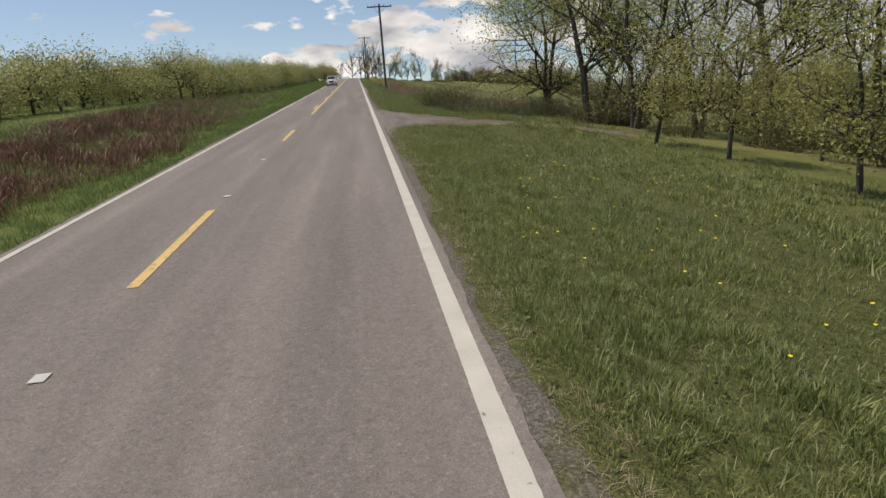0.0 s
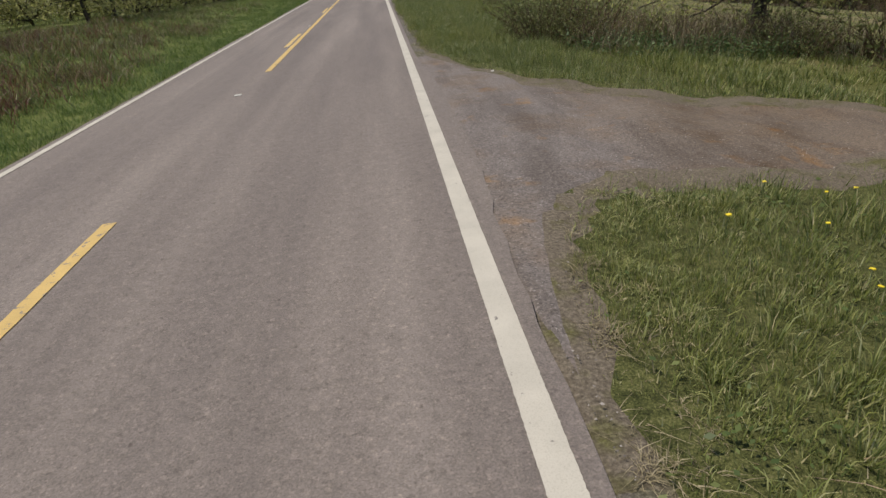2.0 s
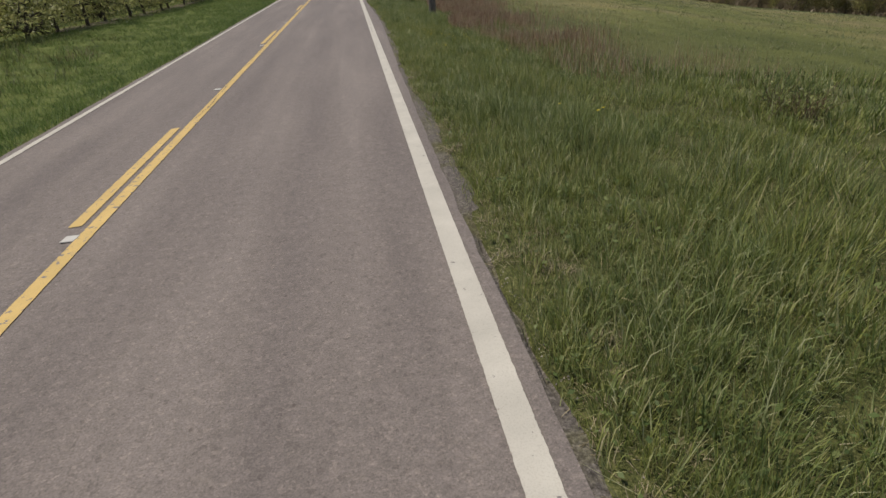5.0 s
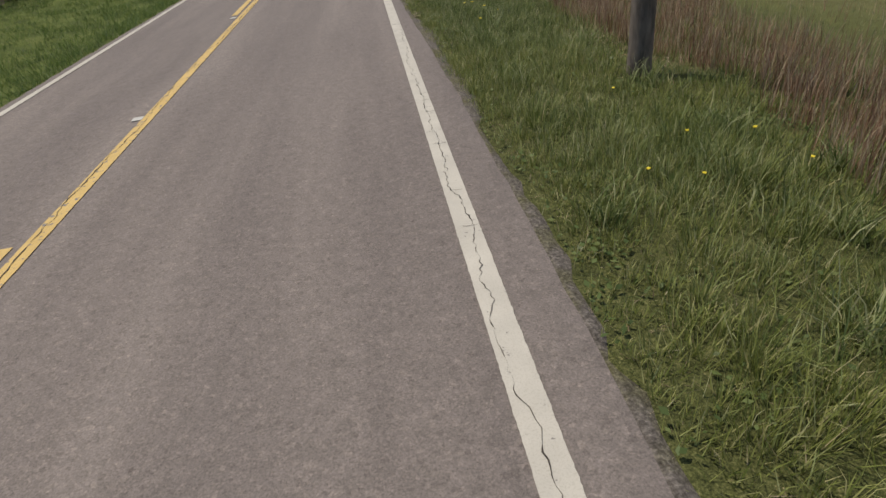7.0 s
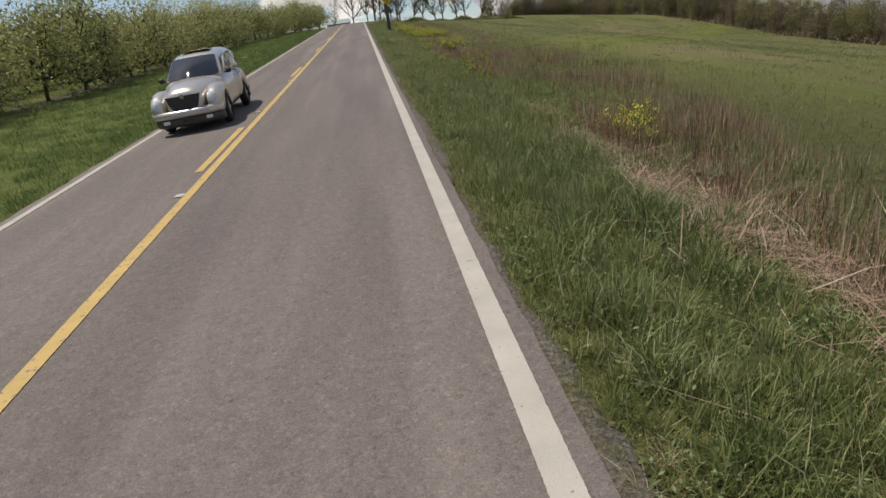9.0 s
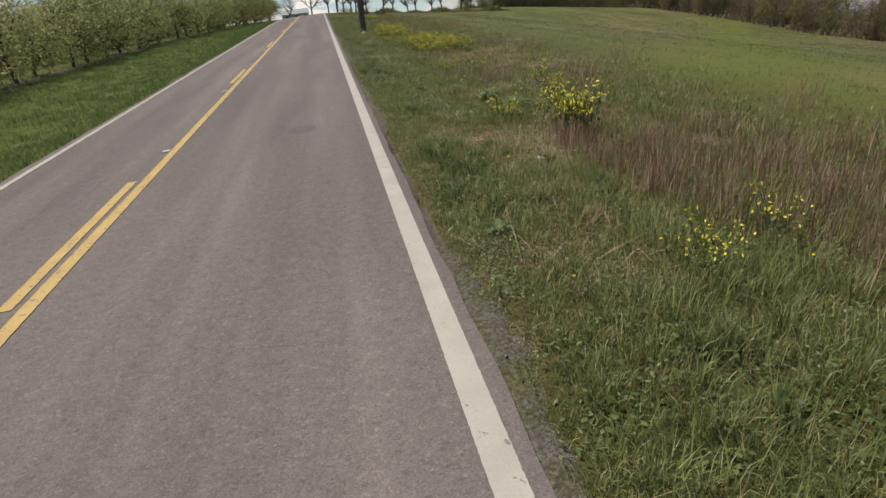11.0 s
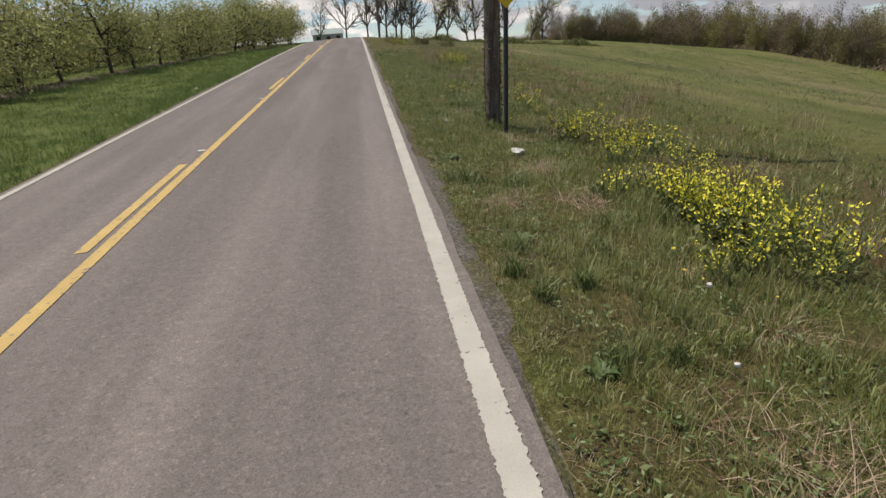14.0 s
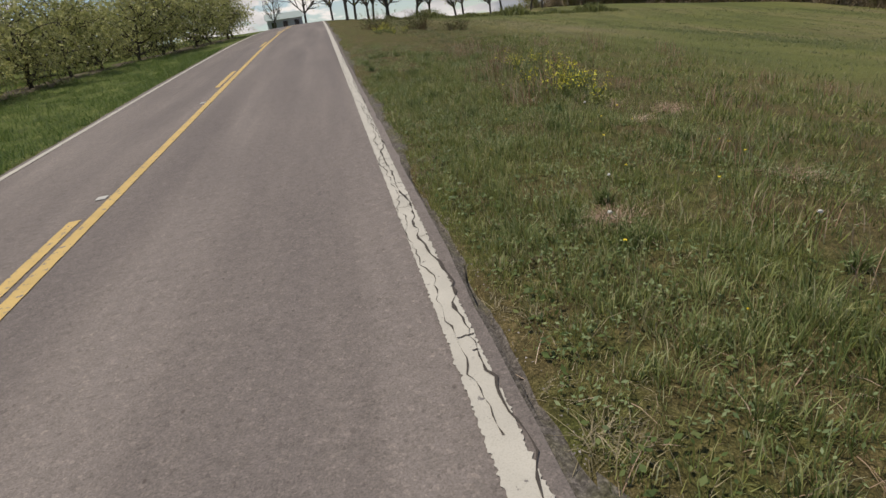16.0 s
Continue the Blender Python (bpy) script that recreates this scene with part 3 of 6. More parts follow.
DN = np.array([p[1] for p in dp])
DF = np.array([p[2] for p in dp])


def on_drive(x, y, pad=0.0):
    return (x > 0.2) & (x < DX[-1]) & (y > np.interp(x, DX, DN) + pad) & (y < np.interp(x, DX, DF) - pad)


# worn brown earth along the driveway's edges
for f_, sg in ((DF, 1), (DN, -1)):
    gx_, gy_ = np.gradient(DX), np.gradient(f_)
    ln = np.hypot(gx_, gy_)
    nx_, ny_ = -gy_ / ln * sg, gx_ / ln * sg
    V, F = [], []
    for j, x in enumerate(DX):
        for k, o in enumerate((-0.40, -0.10, 0.06, 0.30) if sg < 0 else (-0.74, -0.46, 0.02, 0.14)):
            o = o + 0.05 * math.sin(x * 7 + k * 2 + f_[j] * 3) + 0.05 * math.sin(x * 17 + k * 5 + f_[j] * 9)
            xx, yy = x + nx_[j] * o, f_[j] + ny_[j] * o
            zz = max(level(xx, yy), -0.03 if xx < 0.8 and (k < 2 or sg > 0) else -9)
            V.append((xx, yy, zz + ((0.004, 0.036, 0.036, -0.01) if xx > 1.3 else (-0.014, 0.008, 0.004, -0.025))[k]))
    for j in range(len(DX) - 1):
        for k in range(3):
            F.append((j * 4 + k, (j + 1) * 4 + k, (j + 1) * 4 + k + 1, j * 4 + k + 1))
    tagged(mesh_ob("driveway_edge", V, F, EARTH, True), "worn brown earth along the edge of the driveway", "driveway", kind="structure")

# bare strip of soil under the first orchard row
ys = np.arange(60, 172, 0.7)
xc = -13.2 + np.clip(ys - 132, 0, None) * 0.150
V = [(xc[j] + o + 0.12 * math.sin(ys[j] * 1.9 + o), ys[j], level(xc[j] + o, ys[j]) + (0.03 if abs(o) < 0.6 else -0.02)) for j in range(len(ys)) for o in (-1.0, -0.5, 0.0, 0.5, 1.0)]
F = [(j * 5 + k, j * 5 + k + 1, (j + 1) * 5 + k + 1, (j + 1) * 5 + k) for j in range(len(ys) - 1) for k in range(4)]
tagged(mesh_ob("orchard_soil", V, F, EARTH, True), "bare brown soil strip under the orchard row", "soil", kind="structure")

# ---- grass and other uncountable cover ----


def blades(name, x, y, h, w, lean, mat, label, seed, flat_=0.0, simple=False):
    """Bent tapering blades rooted on the ground."""
    rr = np.random.RandomState(seed)
    n = len(x)
    z = land(x, y) - 0.01
    a = rr.uniform(0, 2 * math.pi, n)
    b = rr.uniform(0, 2 * math.pi, n)
    cx, cy = np.cos(a) * w / 2, np.sin(a) * w / 2
    l = lean * h * rr.uniform(0.3, 1.3, n)
    lx, ly = np.cos(b) * l, np.sin(b) * l
    hh = h * np.sqrt(np.clip(1 - np.minimum(lean * 0.8, 0.98) ** 2 * rr.uniform(0.2, 1, n), 0.03, 1)) * (1 - flat_)
    if simple:
        V = np.stack([np.stack([x - cx, y - cy, z], 1), np.stack([x + cx, y + cy, z], 1), np.stack([x + lx, y + ly, z + hh], 1)], 1)
        ob = share(name, fast_mesh(name, V.reshape(-1, 3), [], np.arange(n * 3).reshape(n, 3), mat), None)
        return tagged(ob, label, "grass", kind="stuff")
    V = np.empty((n, 5, 3), np.float32)
    V[:, 0] = np.stack([x - cx, y - cy, z], 1)
    V[:, 1] = np.stack([x + cx, y + cy, z], 1)
    V[:, 2] = np.stack([x - cx * 0.8 + lx * 0.35, y - cy * 0.8 + ly * 0.35, z + hh * 0.62], 1)
    V[:, 3] = np.stack([x + cx * 0.8 + lx * 0.35, y + cy * 0.8 + ly * 0.35, z + hh * 0.62], 1)
    V[:, 4] = np.stack([x + lx, y + ly, z + hh], 1)
    o = np.arange(n)[:, None] * 5
    ob = share(name, fast_mesh(name, V.reshape(-1, 3), o + np.array([0, 1, 3, 2]), o + np.array([2, 3, 4]), mat), None)
    return tagged(ob, label, "grass", kind="stuff")


def scatter(n, x0, x1, y0, y1, seed, tuft=0.05, per=7, power=1.0):
    """Tufted random places; power > 1 gathers them near x0."""
    rr = np.random.RandomState(seed)
    m = max(n // per, 1)
    tx = x0 + (x1 - x0) * rr.uniform(0, 1, m) ** power
    ty = rr.uniform(y0, y1, m)
    th = rr.normal(0, 1, m)
    k = rr.randint(0, m, n)
    x = tx[k] + rr.normal(0, tuft, n)
    y = ty[k] + rr.normal(0, tuft, n)
    return x, y, th[k], rr


def clump(x, y, f=0.8, ph=0.0):
    return 0.5 + 0.5 * np.sin(x * f * 2.1 + ph + 1.7 * np.sin(y * f * 0.7)) * np.sin(y * f * 1.3 + ph * 2 + 1.1 * np.sin(x * f))


def soft_edge(x, y):
    """Where the turf begins beside the asphalt."""
    e = RIGHT_EDGE + 0.03 + 0.04 * np.sin(y * 0.9) + 0.03 * np.sin(y * 2.7 + 1) + 0.02 * np.sin(y * 7.1)
    e = e + 0.20 * np.exp(-((y - 52) / 8.0) ** 2) + 0.12 * np.exp(-((y + 2) / 8.0) ** 2) + 0.13 * np.exp(-((y - 24) / 4.0) ** 2)
    return x > e


def fringe(x, y, rr):
    """Ragged thin turf round the driveway."""
    u = rr.uniform(0, 1, len(x))
    return on_drive(x, y, 0.12) | (on_drive(x, y, 0.0) & (u < 0.9)) | (on_drive(x - 0.14, y, -0.10) & (u < 0.72)) | (on_drive(x - 0.30, y, -0.25) & (u < 0.5)) | (on_drive(x - 0.50, y, -0.45) & (u < 0.25))


def keep(mask, *arrays):
    return [a[mask] for a in arrays]


# verge turf: tufts that fan out from their roots, changing in kind along the road
def tufted(n, x0, x1, y0, y1, seed, per, rad, power=1.0):
    """Places, tuft vigour, way of leaning and distance from the tuft's heart."""
    rr = np.random.RandomState(seed)
    m = max(n // per, 1)
    tx, ty = x0 + (x1 - x0) * rr.uniform(0, 1, m) ** power, rr.uniform(y0, y1, m)
    vig, rad = rr.normal(0, 1, m), rad * rr.uniform(0.5, 1.5, m)
    k = rr.randint(0, m, n)
    ox, oy = rr.normal(0, 1, n) * rad[k], rr.normal(0, 1, n) * rad[k]
    return tx[k] + ox, ty[k] + oy, vig[k], np.arctan2(oy, ox) + rr.normal(0, 0.7, n), np.hypot(ox, oy) / rad[k], rr


def fan(name, x, y, h, w, way, lean, mat, label, bent):
    """Blades that lean their own way; bent ones have a knee and a drooping tip."""
    n = len(x)
    z = land(x, y) - 0.008
    turn = way + 1.57 + 0.8 * np.sin(x * 331 + y * 173)
    cx, cy = np.cos(turn) * w / 2, np.sin(turn) * w / 2
    lx, ly = np.cos(way) * lean * h, np.sin(way) * lean * h
    up = h / np.sqrt(1 + lean * lean)
    if not bent:
        V = np.stack([np.stack([x - cx, y - cy, z], 1), np.stack([x + cx, y + cy, z], 1), np.stack([x + lx, y + ly, z + up], 1)], 1)
        me = fast_mesh(name, V.reshape(-1, 3), [], np.arange(n * 3).reshape(n, 3), mat)
    else:
        V = np.empty((n, 5, 3), np.float32)
        V[:, 0], V[:, 1] = np.stack([x - cx, y - cy, z], 1), np.stack([x + cx, y + cy, z], 1)
        V[:, 2] = np.stack([x - cx * 0.8 + lx * 0.40, y - cy * 0.8 + ly * 0.40, z + up * 0.70], 1)
        V[:, 3] = np.stack([x + cx * 0.8 + lx * 0.40, y + cy * 0.8 + ly * 0.40, z + up * 0.70], 1)
        V[:, 4] = np.stack([x + lx * 1.15, y + ly * 1.15, z + up * (1.0 - 0.25 * np.clip(lean, 0, 1))], 1)
        o = np.arange(n)[:, None] * 5
        me = fast_mesh(name, V.reshape(-1, 3), o + np.array([0, 1, 3, 2]), o + np.array([2, 3, 4]), mat)
    return tagged(share(name, me, None), label, "grass", kind="stuff")


def turf_edge(y):
    e = RIGHT_EDGE + 0.02 + 0.03 * np.sin(y * 0.9) + 0.025 * np.sin(y * 2.7 + 1) + 0.02 * np.sin(y * 7.1)
    return e + 0.20 * np.exp(-((y - 52) / 8.0) ** 2) + 0.05 * np.exp(-((y + 2) / 8.0) ** 2) + 0.10 * np.exp(-((y - 24) / 4.0) ** 2)


TURF_Y = (-9, 8, 20, 28, 42, 48, 57, 66, 78, 86, 95, 110, 130)
TURF_H = (0.080, 0.09, 0.14, 0.155, 0.145, 0.112, 0.12, 0.145, 0.135, 0.115, 0.095, 0.095, 0.10)
TURF_B = (0.40, 0.62, 0.50, 0.36, 0.22, 0.14, 0.15, 0.14, 0.14, 0.10, 0.10, 0.10, 0.12)


def lay_turf(n, x0, x1, y0, y1, seed, per, rad, power, width, bent, note):
    x, y, vig, way, out, rr = tufted(n, x0, x1, y0, y1, seed, per, rad, power)
    d = x - turf_edge(y)
    c, c2 = clump(x, y, 0.9), clump(x, y, 0.5, 2.0)
    u = rr.uniform(0, 1, n)
    # thin and ragged against the asphalt, gone on the driveway, under fallen straw and on bare spots
    ok = (d > 0.0) & (u < np.clip(d / np.interp(y, TURF_Y, TURF_B) * (0.5 + c), 0.05, 1.0)) & ~fringe(x, y, rr)
    straw_lies = (x > 1.9 + 0.14 * np.sin(y * 1.7)) & (y > 62) & (y < 76) & (rr.uniform(0, 1, n) < 0.72 + 0.25 * np.sin(y * 2.9 + x * 5))
    bare = np.clip((clump(x, y, 1.5, 5.0) - 0.60) * 4, 0, 0.75) * np.clip((x - 0.5) * 3, 0, 1) * np.clip((y - 80) / 6.0, 0, 1)
    ok &= ~straw_lies & (rr.uniform(0, 1, n) > bare)
    if x1 > 4:
        ok &= rr.uniform(0, 1, n) < np.clip((x1 - x) / (0.55 * (x1 - x0)) + 0.35 * (c - 0.5), 0, 1)
    x, y, vig, way, out, d, c, c2 = keep(ok, x, y, vig, way, out, d, c, c2)
    n = len(x)
    h = np.interp(y, TURF_Y, TURF_H) * np.clip(0.5 + d / 1.1, 0.5, 1.0) * (0.62 + 0.75 * c) * np.exp(0.22 * vig + 0.18 * rr.normal(0, 1, n))
    lean = np.clip(0.10 + 0.20 * out + 0.12 * np.abs(rr.normal(0, 1, n)), 0.02, 1.0)
    high = np.clip((y - 78) / 10.0, 0, 1)
    u = rr.uniform(0, 1, n)
    hill = np.clip((y - 110) / 5.0, 0, 1)
    p_lush = (0.12 + 0.62 * c2 ** 1.5 + 0.35 * np.exp(-((y - 62) / 7.0) ** 2) + 0.45 * np.exp(-((y - 70.5) / 5.0) ** 2)) * (1 - 0.72 * high + 0.35 * hill) * np.clip(d / 0.6, 0.2, 1) * np.interp(y, (1, 8, 22), (0.85, 0.5, 1.0))
    p_dry = (np.interp(y, (1, 8, 12, 20), (0.10, 0.24, 0.34, 0.08)) + 0.16 * np.clip((y - 54) / 6.0, 0, 1) + 0.30 * np.exp(-d / 0.25)) * (1 - high) + 0.78 * high * np.interp(y, (109, 116), (1.0, 0.6)) * np.clip(0.55 + 0.6 * clump(x, y, 0.7, 3.3), 0, 1)
    lush, dry = u < p_lush, (u >= p_lush) & (u < p_lush + p_dry)
    h = h * np.where(lush, 1.22, 1.0) * np.where(on_drive(x - 0.18, y, -0.15), 0.72, np.where(on_drive(x - 0.38, y, -0.4), 0.72, np.where(on_drive(x - 0.75, y, -0.8), 0.82, 1.0)))
    for pick, mat, lab in ((lush, LUSH, "lush dark green roadside grass"), (dry, MIXED, "mixed olive and tan roadside grass"), (~lush & ~dry, GREEN, "fresh green tufted verge grass")):
        fan("verge_grass", x[pick], y[pick], h[pick], width * rr.uniform(0.7, 1.4, pick.sum()), way[pick], lean[pick], mat, lab + note, bent)


lay_turf(220000, 0.18, 1.9, -8, 130, 101, 34, 0.055, 1.15, 0.0052, True, " beside the asphalt")
lay_turf(500000, 0.18, 2.2, -8, 132, 102, 30, 0.06, 1.1, 0.0062, False, ", short undergrowth")
lay_turf(400000, 1.8, 5.0, -8, 136, 103, 30, 0.10, 1.25, 0.0100, False, " away from the asphalt")
lay_turf(100000, 4.6, 11.0, -8, 42, 104, 24, 0.14, 1.3, 0.020, False, " on the slope")
lay_turf(60000, 4.4, 9.0, 82, 142, 105, 24, 0.14, 1.2, 0.018, False, " at the field edge")

# pale dead tufts and matted roots between grit and turf
for n_, ya, yb, seed in ((5200, -8, 13, 171), (6000, 19, 42, 172), (9000, 55, 132, 173)):
    x, y, vig, way, out, rr = tufted(n_, RIGHT_EDGE + 0.05, RIGHT_EDGE + 0.50, ya, yb, seed, 26, 0.035, 1.2)
    x, way = np.where(x < turf_edge(y) - 0.03, x + 0.12, x), np.where(rr.uniform(0, 1, n_) < 0.3, way, rr.uniform(-3.1, 3.1, n_))
    ok = (x > turf_edge(y) - 0.02) & ~on_drive(x, y)
    x, y, way, out, vig = keep(ok, x, y, way, out, vig)
    fan("dead_tufts", x, y, np.clip(0.065 + 0.02 * vig, 0.02, 0.12), 0.0048 + 0 * x, way, 0.7 + 0.8 * out, STRAW_DULL, "matted pale dead grass along the asphalt shoulder", True)

# thin sprouts creeping over the bare earth at the driveway's corner
for n_, x0_, x1_, ya, yb, seed in ((9000, 0.26, 2.6, 7.5, 13.2, 176), (7000, 0.26, 4.0, 15.5, 22.5, 177)):
    x, y, vig, way, out, rr = tufted(n_, x0_, x1_, ya, yb, seed, 18, 0.045, 1.3)
    ok = ~on_drive(x, y, 0.10) & on_drive(x - 0.55 * (ya < 10), y, -0.55) & (rr.uniform(0, 1, n_) < np.where(on_drive(x - 0.12 * (ya < 10), y, -0.12), 0.35, 1.0))
    x, y, vig, way, out = keep(ok, x, y, vig, way, out)
    fan("verge_grass", x, y, np.clip(0.07 + 0.02 * vig, 0.03, 0.13), 0.0055 + 0 * x, way, 0.4 + 0.5 * out, MIXED, "thin yellowish sprouts on bare earth by the driveway", True)

# dark green tussocks standing in the drier turf
rr = np.random.RandomState(150)
tx, ty = 0.45 + 3.0 * rr.uniform(0, 1, 190) ** 1.4, rr.uniform(76, 136, 190)
tx[:14], ty[:14] = rr.uniform(0.55, 1.15, 14), rr.uniform(86.6, 88.3, 14)
tx[14:26], ty[14:26] = rr.uniform(0.36, 0.75, 12), rr.uniform(95.4, 98.6, 12)
k = rr.randint(0, 190, 24000)
spread_ = rr.uniform(0.03, 0.12, 190)
x, y = tx[k] + rr.normal(0, 1, 24000) * spread_[k], ty[k] + rr.normal(0, 1, 24000) * spread_[k]
blades("tussock", x, y, rr.uniform(0.07, 0.22, 24000), 0.0085 + 0 * x, 0.7, LUSH, "dark green grass tussocks in the drier turf", 27)

# big arching clumps beside the straw
rr = np.random.RandomState(151)
tx = np.concatenate([0.65 + 1.15 * rr.uniform(0, 1, 60), 0.6 + 2.2 * rr.uniform(0, 1, 60)])
ty = np.concatenate([rr.uniform(57, 76, 60), rr.uniform(20, 57, 60)])
tx[:3], tx[3:6], tx[6:9] = 2.12 + 0.09 * rr.normal(0, 1, 3), 2.10 + 0.07 * rr.normal(0, 1, 3), 2.0 + 0.07 * rr.normal(0, 1, 3)
ty[:3], ty[3:6], ty[6:9] = 64.1 + 0.10 * rr.normal(0, 1, 3), 61.3 + 0.1 * rr.normal(0, 1, 3), 60.4 + 0.1 * rr.normal(0, 1, 3)
k = np.concatenate([rr.randint(0, 120, 12000), rr.randint(0, 9, 3000)])
spread_ = rr.uniform(0.05, 0.16, 120)
x, y = tx[k] + rr.normal(0, 1, 15000) * spread_[k], ty[k] + rr.normal(0, 1, 15000) * spread_[k]
blades("tussock", x, y, rr.uniform(0.14, 0.34, 15000) * np.where(k < 9, 1.45, 1.0), 0.0085 + 0 * x, 0.8, LUSH, "arching green grass clumps in the verge", 28)

# open field
x, y, th, rr = scatter(190000, 3.6, 60, 22, 178, 105, 0.30, 14, 1.9)
x, y, th = keep(~on_drive(x, y) & ~((y < 34) & (x < 7)), x, y, th)
h = np.clip(0.085 + 0.03 * th, 0.03, 0.20)
blades("field_grass", x, y, h, 0.009 + 0.0009 * x, 0.6, FIELD, "olive and tan uncut hillside field grass", 5, simple=True)

# dead red sedge standing behind the verge
def sedge_edge(y):
    return 2.55 + 0.35 * np.sin(y * 0.35) + 0.25 * np.sin(y * 0.83 + 1) + np.where(y < 46, (46 - y) * 0.12, 0) + 0.45 * np.exp(-((y - 51.5) / 4.0) ** 2)


x, y, th, rr = scatter(140000, 2.1, 8.6, 40, 88, 106, 0.12, 22, 1.35)
ok = (x > sedge_edge(y)) & (rr.uniform(0, 1, len(x)) < np.clip(1.25 - (x - 2.4) / (2.6 + 2.2 * clump(x, y, 0.5, 6.0)), 0.04, 1) * np.where((y > 50) & (y < 64), 1.0, np.clip(clump(x, y, 0.45, 3.0) * 2.2 - 0.35, 0.06, 1)) * np.where(y > 64, 0.8, 1) * np.where(y < 45, 0.35, 1))
x, y, th = keep(ok, x, y, th)
h = np.clip(0.25 + 0.085 * th, 0.08, 0.55)
blades("sedge", x, y, h * 1.08, 0.0066 + 0 * h, 0.26, SEDGE, "standing dead reddish broom sedge along the field edge", 6)
x, y, th, rr = scatter(5000, 2.3, 9.0, 84, 140, 116, 0.22, 60, 1.2)
blades("sedge", x, y, np.clip(0.33 + 0.1 * th, 0.1, 0.6), 0.007 + 0 * x, 0.5, SEDGE, "scattered dead brown weed stalks in the grass", 16)

# bleached straw lying in mats
def straw_mat(n, cx, cy, sx, sy, seed):
    rr = np.random.RandomState(seed)
    return cx + rr.normal(0, sx, n), cy + rr.normal(0, sy, n)


sx_, sy_ = [], []
for k, (cx, cy, ax, ay, n) in enumerate(((2.15, 70.2, 0.20, 0.35, 1500), (2.25, 69.0, 0.25, 0.4, 1700), (2.4, 67.9, 0.16, 0.35, 1600), (2.3, 66.7, 0.28, 0.4, 1500), (2.1, 71.8, 0.18, 0.5, 1500), (2.7, 69.5, 0.2, 0.8, 1200), (2.5, 65.5, 0.25, 0.8, 1600), (2.6, 63.0, 0.28, 1.0, 1500), (2.9, 56.5, 0.3, 1.2, 700), (2.1, 74.2, 0.18, 1.0, 1200), (2.0, 77.5, 0.2, 1.2, 900), (1.75, 87.3, 0.25, 0.4, 2200), (1.95, 87.9, 0.3, 0.3, 1500), (1.3, 85.9, 0.25, 0.3, 500), (1.1, 84.6, 0.3, 0.4, 400), (1.8, 110, 0.12, 0.35, 260), (1.2, 106.2, 0.22, 0.28, 420), (1.3, 105.6, 0.14, 0.25, 260), (1.1, 102.5, 0.22, 0.35, 420), (0.9, 102.6, 0.15, 0.35, 220), (1.3, 99.6, 0.25, 0.25, 420), (1.5, 94.5, 0.4, 0.8, 500), (4.6, 98.2, 0.25, 0.5, 800), (5.2, 99.6, 0.3, 0.35, 850), (5.0, 101.2, 0.35, 0.3, 800), (5.9, 102.3, 0.3, 0.5, 650), (5.3, 96.6, 0.35, 0.3, 750), (4.3, 99.8, 0.3, 0.3, 500), (6.3, 97.6, 0.4, 0.3, 500), (6.8, 104.0, 0.4, 0.5, 420), (6.1, 99.4, 0.25, 0.4, 260), (7.6, 106.5, 0.6, 0.5, 420), (3.4, 96.4, 0.4, 0.6, 700), (1.5, 96.9, 0.12, 0.5, 500), (1.35, 99.5, 0.30, 0.18, 700), (2.0, 98.0, 0.3, 0.25, 500), (3.8, 99.2, 0.4, 0.5, 900), (1.6, 111.0, 0.12, 0.12, 200), (1.6, 110.1, 0.12, 0.25, 200), (0.8, 109.6, 0.16, 0.3, 140), (3.6, 93.0, 0.4, 0.7, 500), (1.15, 115.3, 0.18, 0.3, 180), (1.15, 8.7, 0.13, 0.28, 200), (1.4, 119.5, 0.5, 1.0, 300))):
    a, b = straw_mat(n, cx, cy, ax, ay, 300 + k)
    sx_.append(a), sy_.append(b)
x, y = np.concatenate(sx_), np.concatenate(sy_)
rr = np.random.RandomState(9)
blades("straw", x, y, rr.uniform(0.10, 0.34, len(x)), 0.0055 + 0 * x, 1.25, STRAW, "bleached dead straw lying in loose mats", 7, 0.6)
k = rr.randint(0, len(x), 900)
blades("straw", x[k], y[k], rr.uniform(0.35, 0.75, 900), 0.0058 + 0 * k, 1.3, STRAW, "long broken pale stalks lying across the straw", 77, 0.72)
x, y = straw_mat(420, 2.25, 68.6, 0.35, 2.2, 78)
blades("straw", x, y, rr.uniform(0.35, 0.9, 420), 0.011 + 0 * x, 1.2, STRAW, "long broken reddish stalks fallen across the verge", 79, 0.6)
x, y, th, rr = scatter(60000, 0.45, 5.5, -6, 140, 107, 0.14, 40, 1.2)
ok = soft_edge(x, y) & ~on_drive(x, y) & (rr.uniform(0, 1, len(x)) < np.where(y > 82, 0.42, 0.10))
x, y, th = keep(ok, x, y, th)
blades("straw", x, y, np.clip(0.14 + 0.05 * th, 0.05, 0.34), 0.0042 + 0 * x, 0.7, STRAW_DULL, "dry tan stalks scattered through the green grass", 8, 0.2)

